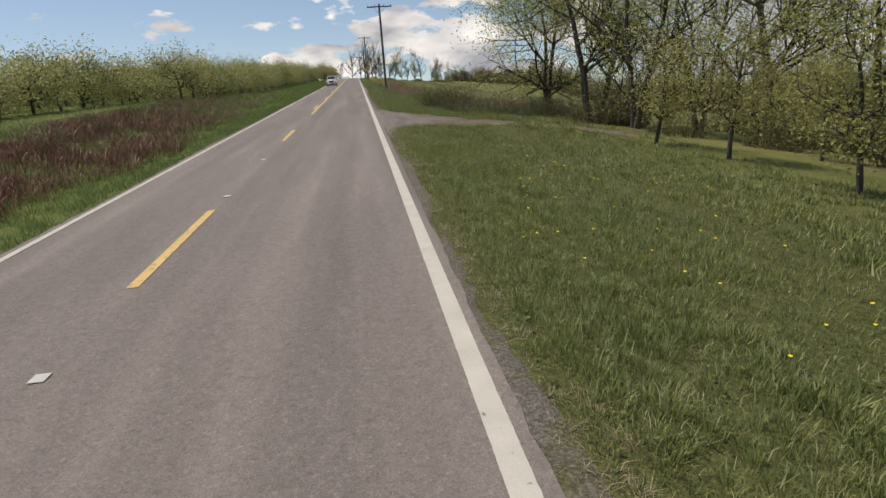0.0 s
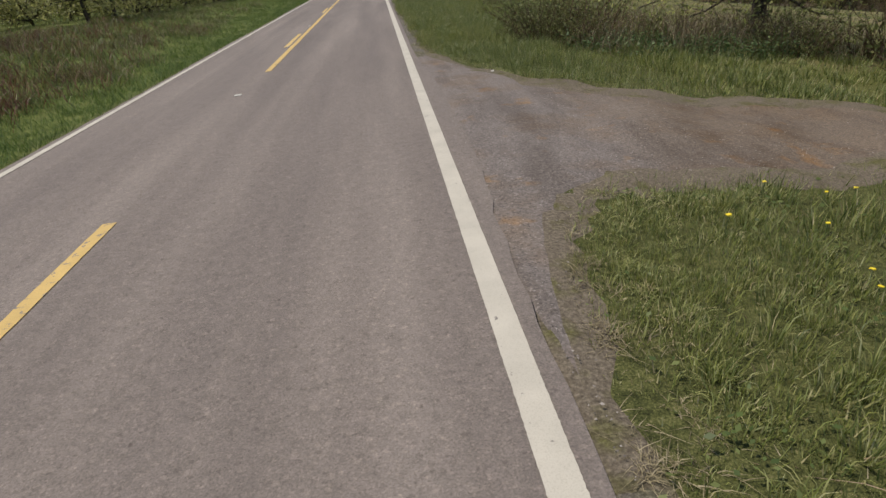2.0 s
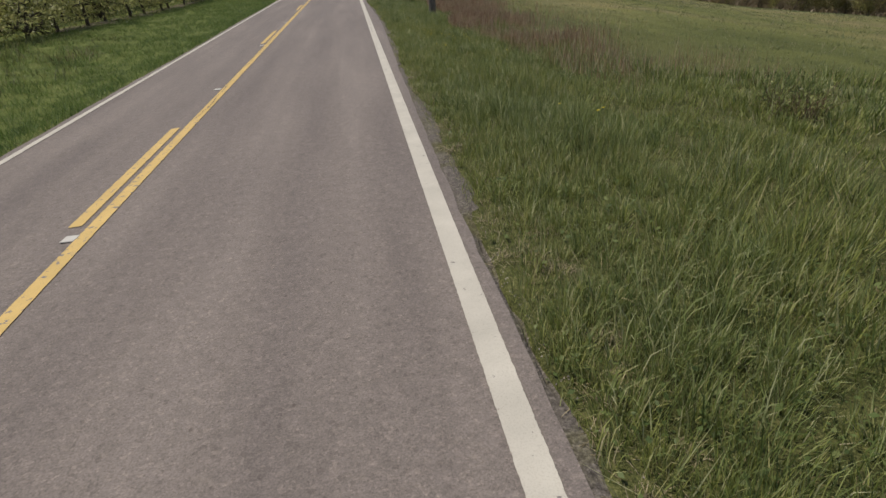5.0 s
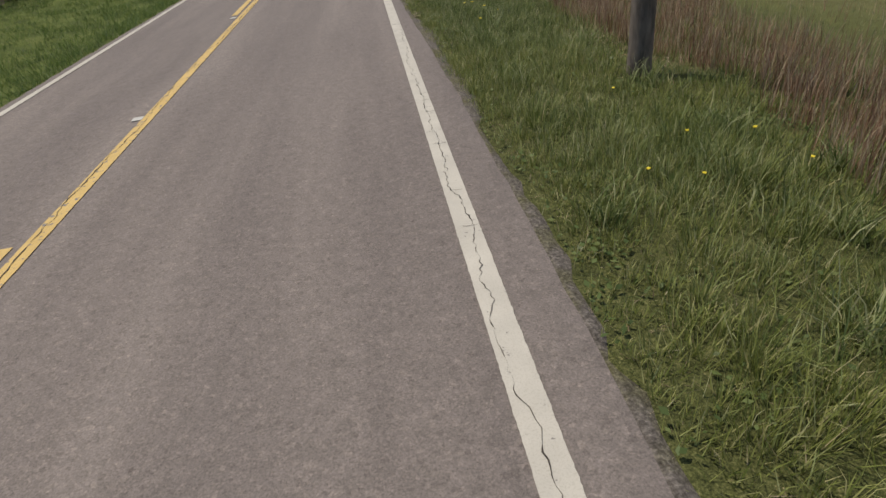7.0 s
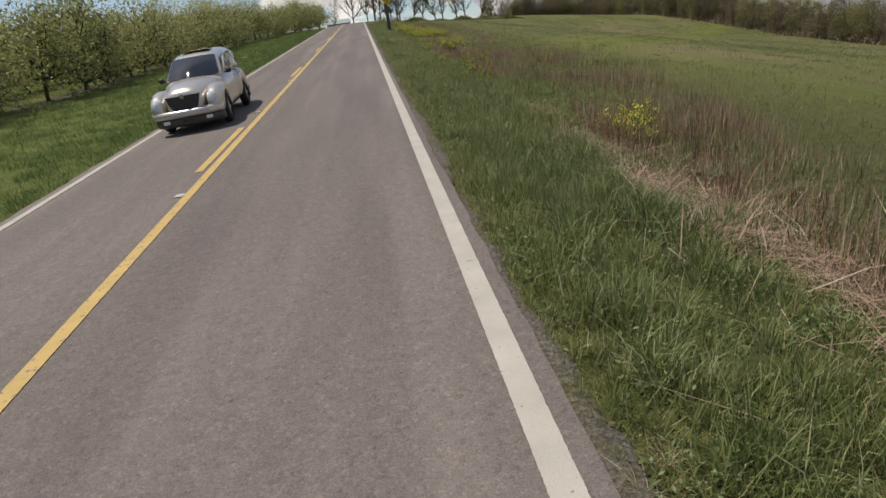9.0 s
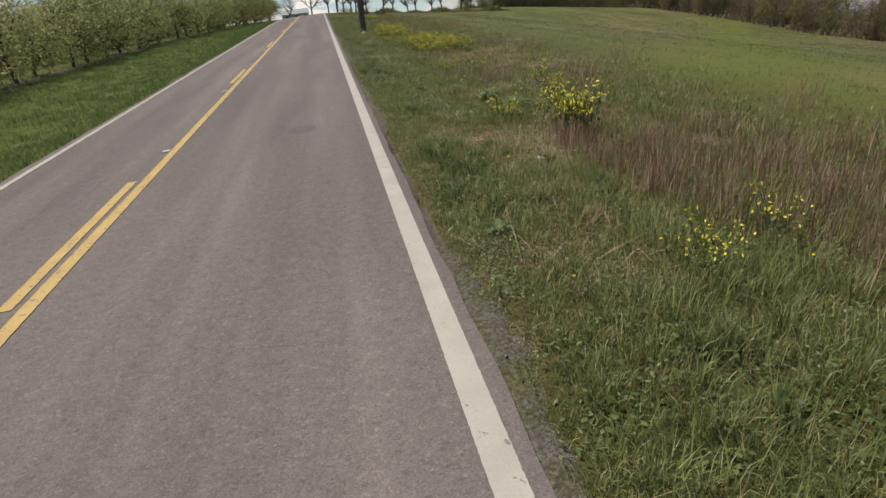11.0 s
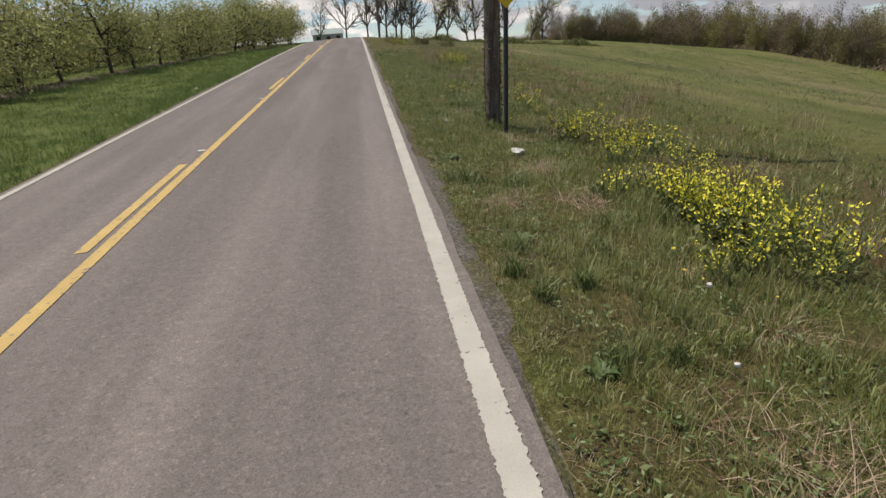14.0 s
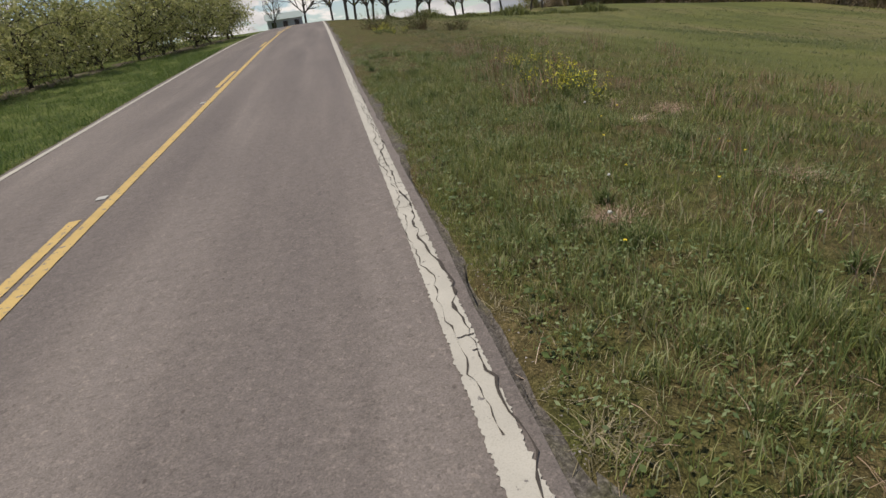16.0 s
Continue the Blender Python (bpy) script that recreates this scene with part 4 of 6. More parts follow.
# dead straw tussocks standing and fallen in the weedy turf
rr = np.random.RandomState(181)
tx, ty, tr = 0.75 + 3.6 * rr.uniform(0, 1, 130) ** 1.2, rr.uniform(84, 128, 130), rr.uniform(0.03, 0.10, 130)
k = np.minimum(rr.randint(0, 130, 9500), rr.randint(0, 130, 9500))
ox, oy = rr.normal(0, 1, 9500) * tr[k], rr.normal(0, 1, 9500) * tr[k]
tilt = rr.uniform(0, 6.28, 130)
fan("straw", tx[k] + ox, ty[k] + oy, rr.uniform(0.07, 0.22, 9500), 0.0042 + 0 * ox, np.where(rr.uniform(0, 1, 9500) < 0.5, tilt[k] + rr.normal(0, 0.4, 9500), np.arctan2(oy, ox)), rr.uniform(0.5, 2.6, 9500), STRAW, "pale dead grass tussocks in the weedy turf", True)

# brown thatch and low broad-leaved weeds between the blades
x, y, th, rr = scatter(150000, 0.34, 4.6, -8, 140, 120, 0.10, 12, 1.5)
ok = (x > RIGHT_EDGE + 0.06) & ~on_drive(x, y, 0.15) & (rr.uniform(0, 1, len(x)) < np.where(y > 82, 1.0, np.where(y < 14, 0.30, 0.45)) * np.where(x < 0.75, 1.0, 0.8))
x, y, th = keep(ok, x, y, th)
blades("thatch", x, y, np.clip(0.065 + 0.02 * th, 0.02, 0.14), 0.006 + 0 * x, 1.2, THATCH, "short dead brown thatch among the grass roots", 21, 0.35, simple=True)
x, y, th, rr = scatter(90000, 0.36, 4.2, -8, 140, 121, 0.10, 26, 1.4)
ok = soft_edge(x, y) & ~on_drive(x, y, 0.05) & (rr.uniform(0, 1, len(x)) < clump(x, y, 0.8, 4.0) * np.where(y > 82, 1.1, np.where(y > 56, 1.3, np.where(y < 14, 0.35, 0.7))))
x, y, th = keep(ok, x, y, th)
n = len(x)
c = np.stack([x, y, land(x, y) + rr.uniform(0.015, 0.085, n)], 1)
u = rr.normal(0, 1, (n, 3)) * np.array([1, 1, 0.35])
u /= np.linalg.norm(u, axis=1, keepdims=True)
w = np.cross(u, rr.normal(0, 0.3, (n, 3)) + np.array([0, 0, 1.0]))
w /= np.linalg.norm(w, axis=1, keepdims=True)
sz = rr.uniform(0.010, 0.028, (n, 1))
V = np.stack([c - u * sz, c + w * sz * 0.6, c + u * sz, c - w * sz * 0.6], 1)
tagged(share("weeds", fast_mesh("weeds", V.reshape(-1, 3), np.arange(n * 4).reshape(n, 4), [], WEED), None), "low broad-leaved weeds and clover in the turf", "weeds", kind="stuff")

x, y, th, rr = scatter(42000, 0.36, 3.8, 60, 138, 122, 0.09, 30, 1.4)
n = len(x)
c = np.stack([x, y, land(x, y) + rr.uniform(0.02, 0.13, n)], 1)
u = rr.normal(0, 1, (n, 3)) * np.array([1, 1, 0.5])
u /= np.linalg.norm(u, axis=1, keepdims=True)
w = np.cross(u, rr.normal(0, 0.4, (n, 3)) + np.array([0, 0, 1.0]))
w /= np.linalg.norm(w, axis=1, keepdims=True)
sz = rr.uniform(0.008, 0.020, (n, 1))
V = np.stack([c - u * sz, c + w * sz * 0.45, c + u * sz, c - w * sz * 0.45], 1)
tagged(share("weeds", fast_mesh("weeds", V.reshape(-1, 3), np.arange(n * 4).reshape(n, 4), [], WEED_PALE), None), "grey-green leafy weeds standing in the drier turf", "weeds", kind="stuff")

# left verge
x, y, th, rr = scatter(190000, -5.35, -13.0, -8, 152, 108, 0.12, 12, 1.4)
x, y, th = keep((x < LEFT_EDGE - 0.05) & ((np.abs(x + 13.2 - np.clip(y - 132, 0, None) * 0.150) > 0.75) | (y < 60)), x, y, th)
h = np.clip(0.13 + 0.04 * th + 0.05 * clump(x, y, 0.5), 0.05, 0.30)
blades("verge_grass", x, y, h, 0.013 + 0 * h, 0.75, MOWN, "mown bright green verge grass before the orchard", 9, simple=True)
x, y, th, rr = scatter(30000, -12, -34, -8, 150, 109, 0.3, 14, 1.2)
blades("orchard_grass", x, y, np.clip(0.2 + 0.05 * th, 0.08, 0.4), 0.03 + 0 * x, 0.75, LUSH, "rough green grass between the orchard rows", 10, simple=True)

# dark red briars on the left bank, thinning out into rough brown and green weeds
def bank_cover(n, inner, outer, y0, y1, seed, per, thin):
    x, y, th, rr = scatter(n, inner, outer, y0, y1, seed, 0.25, per, 1.0)
    x = x - 0.05 * np.clip(y - 10, 0, 40) - 0.45 * np.sin(y * 0.5) - 0.2 * np.sin(y * 1.7)
    return keep((x < -6.05) & (rr.uniform(0, 1, n) < np.interp(y, *thin) * np.clip(0.35 + 1.1 * clump(x, y, 0.6, 1.0), 0, 1)), x, y, th)


x, y, th = bank_cover(46000, -6.6, -10.6, -6, 34, 110, 40, ((8, 16, 22, 34), (1.0, 0.75, 0.25, 0.06)))
blades("briars", x, y, np.clip(0.36 + 0.13 * th, 0.10, 0.75), 0.013 + 0 * x, 0.9, BRIAR, "dense dark red leafless briars on the bank", 11)
x, y, th = bank_cover(26000, -6.3, -12.0, -6, 56, 111, 40, ((6, 20, 40, 56), (0.55, 1.0, 0.7, 0.2)))
blades("bank_weeds", x, y, np.clip(0.20 + 0.07 * th, 0.06, 0.42), 0.022 + 0 * x, 0.9, LEAF_BUSH, "leafy green weeds along the bank", 12)
x, y, th = bank_cover(20000, -6.3, -11.5, -6, 52, 112, 60, ((6, 18, 36, 52), (0.7, 1.0, 0.6, 0.15)))
blades("bank_weeds", x, y, np.clip(0.28 + 0.09 * th, 0.08, 0.55), 0.010 + 0 * x, 0.8, THATCH, "dead brown weed stalks along the bank", 13)

# loose stones at the ragged asphalt edge and on the driveway
rr = np.random.RandomState(77)
px = np.concatenate([np.interp(np.zeros(7000), [0, 1], [RIGHT_EDGE, 0]) + np.abs(rr.normal(0, 0.06, 7000)), LEFT_EDGE - 0.02 - np.abs(rr.normal(0, 0.07, 1500))])
py = np.concatenate([rr.uniform(-6, 140, 7000), rr.uniform(-6, 140, 1500)])
qx = rr.uniform(0.4, 7.0, 9000) * rr.uniform(0.3, 1, 9000) + 0.2
qy = rr.uniform(10, 23, 9000)
inside = on_drive(qx, qy, 0.1)
px, py = np.concatenate([px, qx[inside]]), np.concatenate([py, qy[inside]])
n = len(px)
r = rr.uniform(0.003, 0.010, n)
unit = np.array([(1, 0, 0), (-0.5, 0.87, 0), (-0.5, -0.87, 0), (0.1, 0.05, 0.8)])
V = unit[None] * r[:, None, None] * rr.uniform(0.6, 1.3, (n, 4, 1))
a = rr.uniform(0, 6.28, n)
ca, sa = np.cos(a)[:, None], np.sin(a)[:, None]
V = np.stack([V[..., 0] * ca - V[..., 1] * sa + px[:, None], V[..., 0] * sa + V[..., 1] * ca + py[:, None], V[..., 2] + (land(px, py) + np.where(on_drive(px, py), 0.030, 0.0))[:, None]], -1)
o = np.arange(n)[:, None] * 4
T4 = np.concatenate([o + np.array(t) for t in ((0, 1, 3), (1, 2, 3), (2, 0, 3))])
tagged(share("gravel", fast_mesh("gravel", V.reshape(-1, 3), [], T4, STONE), None), "loose grey stone chips along the asphalt edge", "gravel", kind="stuff")

# ---- trees and shrubs ----


def tube_arrays(chains, sides=6):
    """Tapered tubes along chains of (point, radius)."""
    V, Q = [], []
    for ch in chains:
        pts = np.array([c[0] for c in ch], float)
        rad = np.array([c[1] for c in ch], float)
        t = np.gradient(pts, axis=0)
        t /= np.maximum(np.linalg.norm(t, axis=1, keepdims=True), 1e-6)
        ref = np.where(np.abs(t[:, 2:3]) > 0.9, np.array([[1.0, 0, 0]]), np.array([[0, 0, 1.0]]))
        u = np.cross(t, ref)
        u /= np.maximum(np.linalg.norm(u, axis=1, keepdims=True), 1e-6)
        w = np.cross(t, u)
        ns = sides if rad[0] > 0.03 else 3
        base = sum(len(v) for v in V)
        a = np.linspace(0, 2 * math.pi, ns, endpoint=False)
        ring = pts[:, None] + rad[:, None, None] * (u[:, None] * np.cos(a)[None, :, None] + w[:, None] * np.sin(a)[None, :, None])
        V.append(ring.reshape(-1, 3))
        for k in range(len(ch) - 1):
            for s in range(ns):
                Q.append((base + k * ns + s, base + k * ns + (s + 1) % ns, base + (k + 1) * ns + (s + 1) % ns, base + (k + 1) * ns + s))
    return np.concatenate(V), Q


def grow(rr, start, way, length, radius, depth, cfg, chains, tips):
    """One limb with its side branches."""
    n = 5 if depth < cfg["depth"] else 2
    p, d = np.array(start, float), np.array(way, float)
    ch = [(p.copy(), radius)]
    for k in range(n):
        d = d + rr.normal(0, cfg["wob"], 3) + np.array([0, 0, cfg["rise"]])
        d /= np.linalg.norm(d)
        p = p + d * length / n
        r = radius * (1 - (k + 1) / n * (0.55 if depth < cfg["depth"] else 0.85))
        ch.append((p.copy(), max(r, 0.004)))
        if depth < cfg["depth"] and k >= cfg.get("bare", 0) * (depth == 0):
            for _ in range(cfg["kids"][depth] if rr.uniform() < 0.85 else 0):
                a = rr.uniform(0, 2 * math.pi)
                side = np.cross(d, [math.cos(a), math.sin(a), 0.3])
                side /= max(np.linalg.norm(side), 1e-6)
                nd = d * math.cos(cfg["angle"]) + side * math.sin(cfg["angle"])
                grow(rr, p, nd, length * cfg["ratio"] * rr.uniform(0.65, 1.15), r * 0.62, depth + 1, cfg, chains, tips)
    if depth < cfg["depth"] or cfg.get("twigs", True):
        chains.append(ch)
    if depth >= cfg["depth"] - 1:
        for q, _ in ch[1:]:
            tips.append(q)


def leaves(rr, tips, n, size, spread):
    """Small folded leaf quads round the twigs."""
    tips = np.array(tips)
    c = tips[rr.randint(0, len(tips), n)] + spread * np.clip(rr.normal(0, 1, (n, 3)), -1.5, 1.5)
    u = rr.normal(0, 1, (n, 3))
    u /= np.linalg.norm(u, axis=1, keepdims=True)
    w = np.cross(u, rr.normal(0, 1, (n, 3)))
    w /= np.maximum(np.linalg.norm(w, axis=1, keepdims=True), 1e-6)
    s = size * rr.uniform(0.6, 1.4, (n, 1))
    V = np.stack([c - u * s, c + w * s * 0.5, c + u * s, c - w * s * 0.5], 1)
    return V.reshape(-1, 3), np.arange(n * 4).reshape(n, 4)


def tree_meshes(name, seed, cfg, stems, leaf_n, leaf_size, spread, leaf, bark, extra=None):
    """Trunk and crown meshes of one tree shape; the crown may have blossom."""
    rr = np.random.RandomState(seed)
    chains, tips = [], []
    for s in range(stems):
        a = 2 * math.pi * s / max(stems, 1) + rr.uniform(-0.5, 0.5)
        t = cfg["splay"] * (0.6 + 0.8 * rr.uniform()) if stems > 1 else cfg["splay"] * 0.3
        way = np.array([math.cos(a) * math.sin(t), math.sin(a) * math.sin(t), math.cos(t)])
        r0 = cfg["r"] * (1.0 if stems == 1 else 0.75)
        off = way * np.array([1, 1, 0]) * (0.25 * cfg["r"] * 4 if stems > 1 else 0)
        grow(rr, off + np.array([0, 0, -0.25]), way, cfg["h"] * rr.uniform(0.85, 1.1), r0, 0, cfg, chains, tips)
    V, Q = tube_arrays(chains, cfg.get("sides", 6))
    trunk = fast_mesh("trunk", V, Q, [], bark)
    trunk.polygons.foreach_set("use_smooth", [True] * len(trunk.polygons))
    out = [("trunk", trunk)]
    if "fill" in cfg:
        n, rad, lo, hi = cfg["fill"]
        a, q = rr.uniform(0, 2 * math.pi, n), rr.uniform(0, 1, n)
        zz = lo + (hi - lo) * rr.uniform(0, 1, n)
        wide = rad * np.sqrt(rr.uniform(0.25, 1, n)) * (1 - 0.55 * np.clip((zz - lo) / (hi - lo), 0, 1) ** 2) * (1 + 0.25 * np.sin(3 * a + seed))
        tips = tips + list(np.stack([np.cos(a) * wide, np.sin(a) * wide, zz], 1))
    if "clumps" in cfg:
        n, rad, mid, half = cfg["clumps"]
        q = rr.normal(0, 1, (n, 3))
        q = q / np.linalg.norm(q, axis=1, keepdims=True) * rr.uniform(0.15, 1, (n, 1)) ** 0.5
        q[:, :2] *= (1 - 0.25 * q[:, 2:3])
        tips = tips[::3] + list(np.repeat(q * np.array([rad, rad, half]) + np.array([0, 0, mid]), 7, 0))
    if leaf_n:
        LV, LQ = leaves(rr, tips, leaf_n, leaf_size, spread)
        out.append(("crown", fast_mesh("crown", LV, LQ, [], leaf)))
    if extra:
        LV, LQ = leaves(rr, tips, extra[0], extra[1], spread)
        out.append(("blossom", fast_mesh("blossom", LV, LQ, [], extra[2])))
    return out


def plant(name, shapes, x, y, turn=0.0, size=1.0, label="", category="tree", group="", sink=0.0, tall=1.0, z=None):
    """A thing made of shared part meshes, rooted on the ground."""
    e = new(name)
    e.empty_display_size = 0.1
    zz = level(x, y) if z is None else z
    e.matrix_world = Matrix.LocRotScale((x, y, zz - sink), Euler((0, 0, turn)), (size, size, size * tall))
    for pname, me in shapes:
        o = share(pname, me, e)
        if pname == "flower_head":
            tagged(o, "many tiny clustered yellow flowers", kind="stuff")
    return tagged(e, label, category, group)


BIG = dict(depth=3, kids=(2, 2, 1), wob=0.13, rise=0.03, angle=0.95, ratio=0.60, h=7.0, r=0.20, splay=0.24, bare=0)
SAP = dict(depth=2, kids=(4, 3), wob=0.08, rise=0.05, angle=1.0, ratio=0.44, h=2.35, r=0.060, splay=0.03, bare=1, fill=(60, 1.2, 0.85, 2.3))
ORC = dict(depth=2, kids=(5, 3), wob=0.16, rise=0.04, angle=1.15, ratio=0.60, h=2.6, r=0.085, splay=0.12, bare=0)
BARE = dict(depth=2, kids=(4, 3), wob=0.11, rise=0.07, angle=0.66, ratio=0.50, h=7.5, r=0.135, splay=0.12, bare=0)
WOOD = dict(depth=2, kids=(2, 2), wob=0.08, rise=0.05, angle=0.75, ratio=0.36, h=11.0, r=0.16, splay=0.1, bare=0)

ORC.update(kids=(4, 2), fill=(170, 1.75, 0.75, 2.9))
ORL = dict(ORC, twigs=False)
WOOD.update(twigs=False, sides=4)
big = [tree_meshes("tree", 500 + k, BIG, (2, 1, 2)[k], (17000, 5600, 8000)[k], 0.060, 0.32, LEAF_TREE, BARK) for k in range(3)]
for k, (x, y, s, v, tu, lab) in enumerate((
        (10.3, 24.4, 0.95, 0, 0.4, "spreading multi-stemmed tree with sparse young leaves"),
        (10.7, 19.2, 0.95, 1, 1.2, "leaning roadside tree with thin spring foliage"),
        (11.6, 16.2, 0.95, 2, 2.2, "dark multi-stemmed tree in light spring leaf"),
        (16.0, 13.0, 1.05, 1, 0.9, "tall forked tree with pale new leaves"),
        (18.0, 10.0, 1.1, 0, 1.9, "spreading tree with a sparse spring crown"),
        (21.0, 4.0, 1.1, 1, 2.9, "thin leafing tree behind the saplings"),
        (12.2, 21.8, 0.85, 1, 5.3, "slender bare-limbed tree with few leaves"),
        (15.6, 17.6, 1.0, 2, 2.7, "old tree with dark bare limbs"))):
    plant("tree", big[v], x, y, tu, s, lab, "tree", "trees by the driveway")

sapm = [tree_meshes("sapling", 540 + k, SAP, 1, 4000, 0.034, 0.18, LEAF_SAPLING, BARK_ORCHARD) for k in range(2)]
for k, (x, y, s) in enumerate(((9.0, 9.5, 1.22), (9.3, 6.0, 1.2), (8.9, 1.3, 1.25), (8.8, -2.6, 1.0), (14.1, 11.5, 1.1), (13.3, 7.3, 1.05), (13.4, 3.2, 1.1), (13.2, -1.0, 1.05), (17.6, 9.5, 1.15), (17.4, 5.0, 1.1), (17.8, 0.5, 1.15), (18.2, 14.0, 1.15))):
    plant("fruit_tree", sapm[k % 2], x, y, k * 1.7, s, "young fruit tree with olive leaves beside the driveway", "tree", "fruit trees on the slope")

orc = [tree_meshes("apple_tree", 560 + k, ORC, 1, 3300, 0.072, 0.26, LEAF_ORCHARD, BARK_ORCHARD, (130, 0.035, BLOSSOM)) for k in range(4)]
orl = [tree_meshes("apple_tree", 570 + k, ORL, 1, 800, 0.13, 0.28, LEAF_ORCHARD, BARK_ORCHARD, (60, 0.05, BLOSSOM)) for k in range(2)]
rr = np.random.RandomState(21)
for row, xr in enumerate((-13.2, -17.4, -21.6, -25.8, -30.0, -34.2)):
    for y in np.arange((36, 19, 6, 0, 0, 0)[row], 172, 3.0 if row < 2 else 4.0):
        shape = orc[rr.randint(4)] if row < 2 else orl[rr.randint(2)]
        plant("apple_tree", shape, xr + max(y - 132, 0) * 0.150 + rr.normal(0, 0.15), y + rr.normal(0, 0.2), rr.uniform(0, 6.28), rr.uniform(0.95, 1.15), "pruned apple tree coming into leaf in an orchard row", "tree", "orchard rows", 0.0, rr.uniform(0.78, 0.90) * (1.22 if row == 0 and y > 58 else 1.0))

barem = [tree_meshes("bare_tree", 580 + k, BARE, 1, (160, 300, 520)[k], 0.11, 0.25, LEAF_TREE, BARK_PALE) for k in range(3)]
for k, (x, y, s, v) in enumerate(((-1.9, 192, 1.15, 0), (0.9, 178, 0.95, 0), (2.3, 180, 1.1, 1), (3.4, 184, 1.2, 0), (4.6, 182, 1.0, 0), (5.6, 188, 1.15, 1), (6.6, 183, 1.0, 0), (7.6, 190, 1.1, 0), (9.8, 184, 1.0, 2), (12.0, 188, 1.05, 1), (14.2, 184, 0.95, 2), (16.4, 190, 1.0, 0), (18.6, 186, 0.9, 2), (21.2, 190, 1.0, 1), (24.0, 188, 0.9, 2), (-6.3, 204, 0.7, 1), (27.0, 192, 0.95, 0))):
    plant("bare_tree", barem[v], x, y, k * 2.1, s * 0.95, "leafless or budding tree on the hilltop", "tree", "hilltop trees")

WOOD["clumps"] = (30, 4.2, 6.2, 4.9)
woodm = [tree_meshes("woodland_tree", 600 + k, WOOD, 1, (5200, 4200, 4800, 3800)[k], (0.150, 0.132, 0.146, 0.125)[k], 0.66, (LEAF_WOOD, TWIG_WOOD, LEAF_WOOD, TWIG_WOOD)[k], BARK_WOOD) for k in range(4)]
rr = np.random.RandomState(33)
spots = []


WEX = (27, 40, 52, 60, 64, 64, 62, 60, 60, 63, 68, 72, 76)
WEY = (196, 205, 205, 196, 178, 158, 138, 118, 98, 78, 55, 30, 5)


def wood_edge(s):
    """Edge of the wood, from the hilltop round to the valley on the right."""
    return float(np.interp(s * 12, range(13), WEX)), float(np.interp(s * 12, range(13), WEY))


for s in np.linspace(0, 1, 100):
    ex, ey = wood_edge(s)
    for d in range(4):
        spots.append((ex + d * (3.0 + 3.0 * s) + rr.normal(0, 1.4), ey + d * 2.4 + rr.normal(0, 2.0), rr.uniform(0.34, 0.56) * (0.90 + 0.07 * d) * float(np.interp(s, [0, 0.12, 0.25, 0.40, 0.52, 0.62, 0.72, 1], [0.75, 1.0, 1.08, 0.98, 0.92, 1.25, 1.45, 1.75]))))
for x, y, s in spots:
    plant("woodland_tree", woodm[rr.randint(4)], x, y, rr.uniform(0, 6.28), s, "budding olive-brown woodland tree at the field edge", "tree", "woodland edge", 0.3, rr.uniform(0.85, 1.15))

# scrub that closes the foot of the wood, and thickets behind the fruit trees
sx_, sy_, sh_ = [], [], []
for s in rr.uniform(0, 1, 26000):
    ex, ey = wood_edge(s)
    o = rr.uniform(-1.0, 12.0)
    sx_.append(ex + o + rr.normal(0, 1.0)), sy_.append(ey + o * 0.9 + rr.normal(0, 1.0)), sh_.append(rr.uniform(0.6, 2.2) * (0.45 + 0.10 * o))
x, y, h = np.array(sx_), np.array(sy_), np.array(sh_)
blades("underwood", x, y, h, 0.16 + 0 * x, 0.9, TWIG_WOOD, "dense brown-olive scrub under the woodland edge", 56)
x, y, th, rr2 = scatter(12000, 19, 34, -6, 22, 141, 0.6, 60, 1.0)
x, y, th = keep((x + y * 0.5) > 25.5, x, y, th)
blades("underwood", x, y, np.clip(1.2 + 0.4 * th, 0.4, 2.6), 0.05 + 0 * x, 1.0, LEAF_BUSH, "tangled olive thicket beyond the fruit trees", 58)

# low dark hedge along the hilltop
x = np.concatenate([rr.uniform(6, 30, 5000), rr.uniform(24, 95, 5000)])
y = np.where(np.arange(10000) < 5000, 178 + rr.normal(0, 1.0, 10000), 193 + 0.3 * x + rr.normal(0, 2, 10000))
blades("hedgerow", x, y, rr.uniform(0.3, 1.0, 10000) * np.clip(0.55 + 0.6 * np.sin(x * 1.1) * np.sin(x * 0.37 + 1), 0.2, 1.2), 0.09 + 0 * x, 0.8, LEAF_BUSH, "low dark scrubby hedgerow along the hilltop", 55)


def bush_meshes(seed, h, wide, stems, n, size, leaf):
    rr = np.random.RandomState(seed)
    chains, tips = [], []
    for s in range(stems):
        a = rr.uniform(0, 6.28)
        r = wide * math.sqrt(rr.uniform())
        p = np.array([math.cos(a) * r * 0.7, math.sin(a) * r * 0.7, -0.1])
        d = np.array([math.cos(a) * 0.35 * r, math.sin(a) * 0.35 * r, 1.0]) + rr.normal(0, 0.25, 3)
        ch = [(p.copy(), 0.012)]
        L = h * rr.uniform(0.5, 1.15)
        for k in range(5):
            d = d / np.linalg.norm(d)
            p = p + d * L / 5
            d = d + rr.normal(0, 0.22, 3) + np.array([math.cos(a), math.sin(a), -0.5]) * 0.12 * k / 3
            ch.append((p.copy(), 0.011 * (1 - k / 6)))
            tips.append(p.copy())
        chains.append(ch)
    V, Q = tube_arrays(chains, 3)
    LV, LQ = leaves(rr, tips, n, size, 0.10)
    return [("cane_tangle", fast_mesh("cane_tangle", V, Q, [], CANE)), ("foliage", fast_mesh("foliage", LV, LQ, [], leaf))]


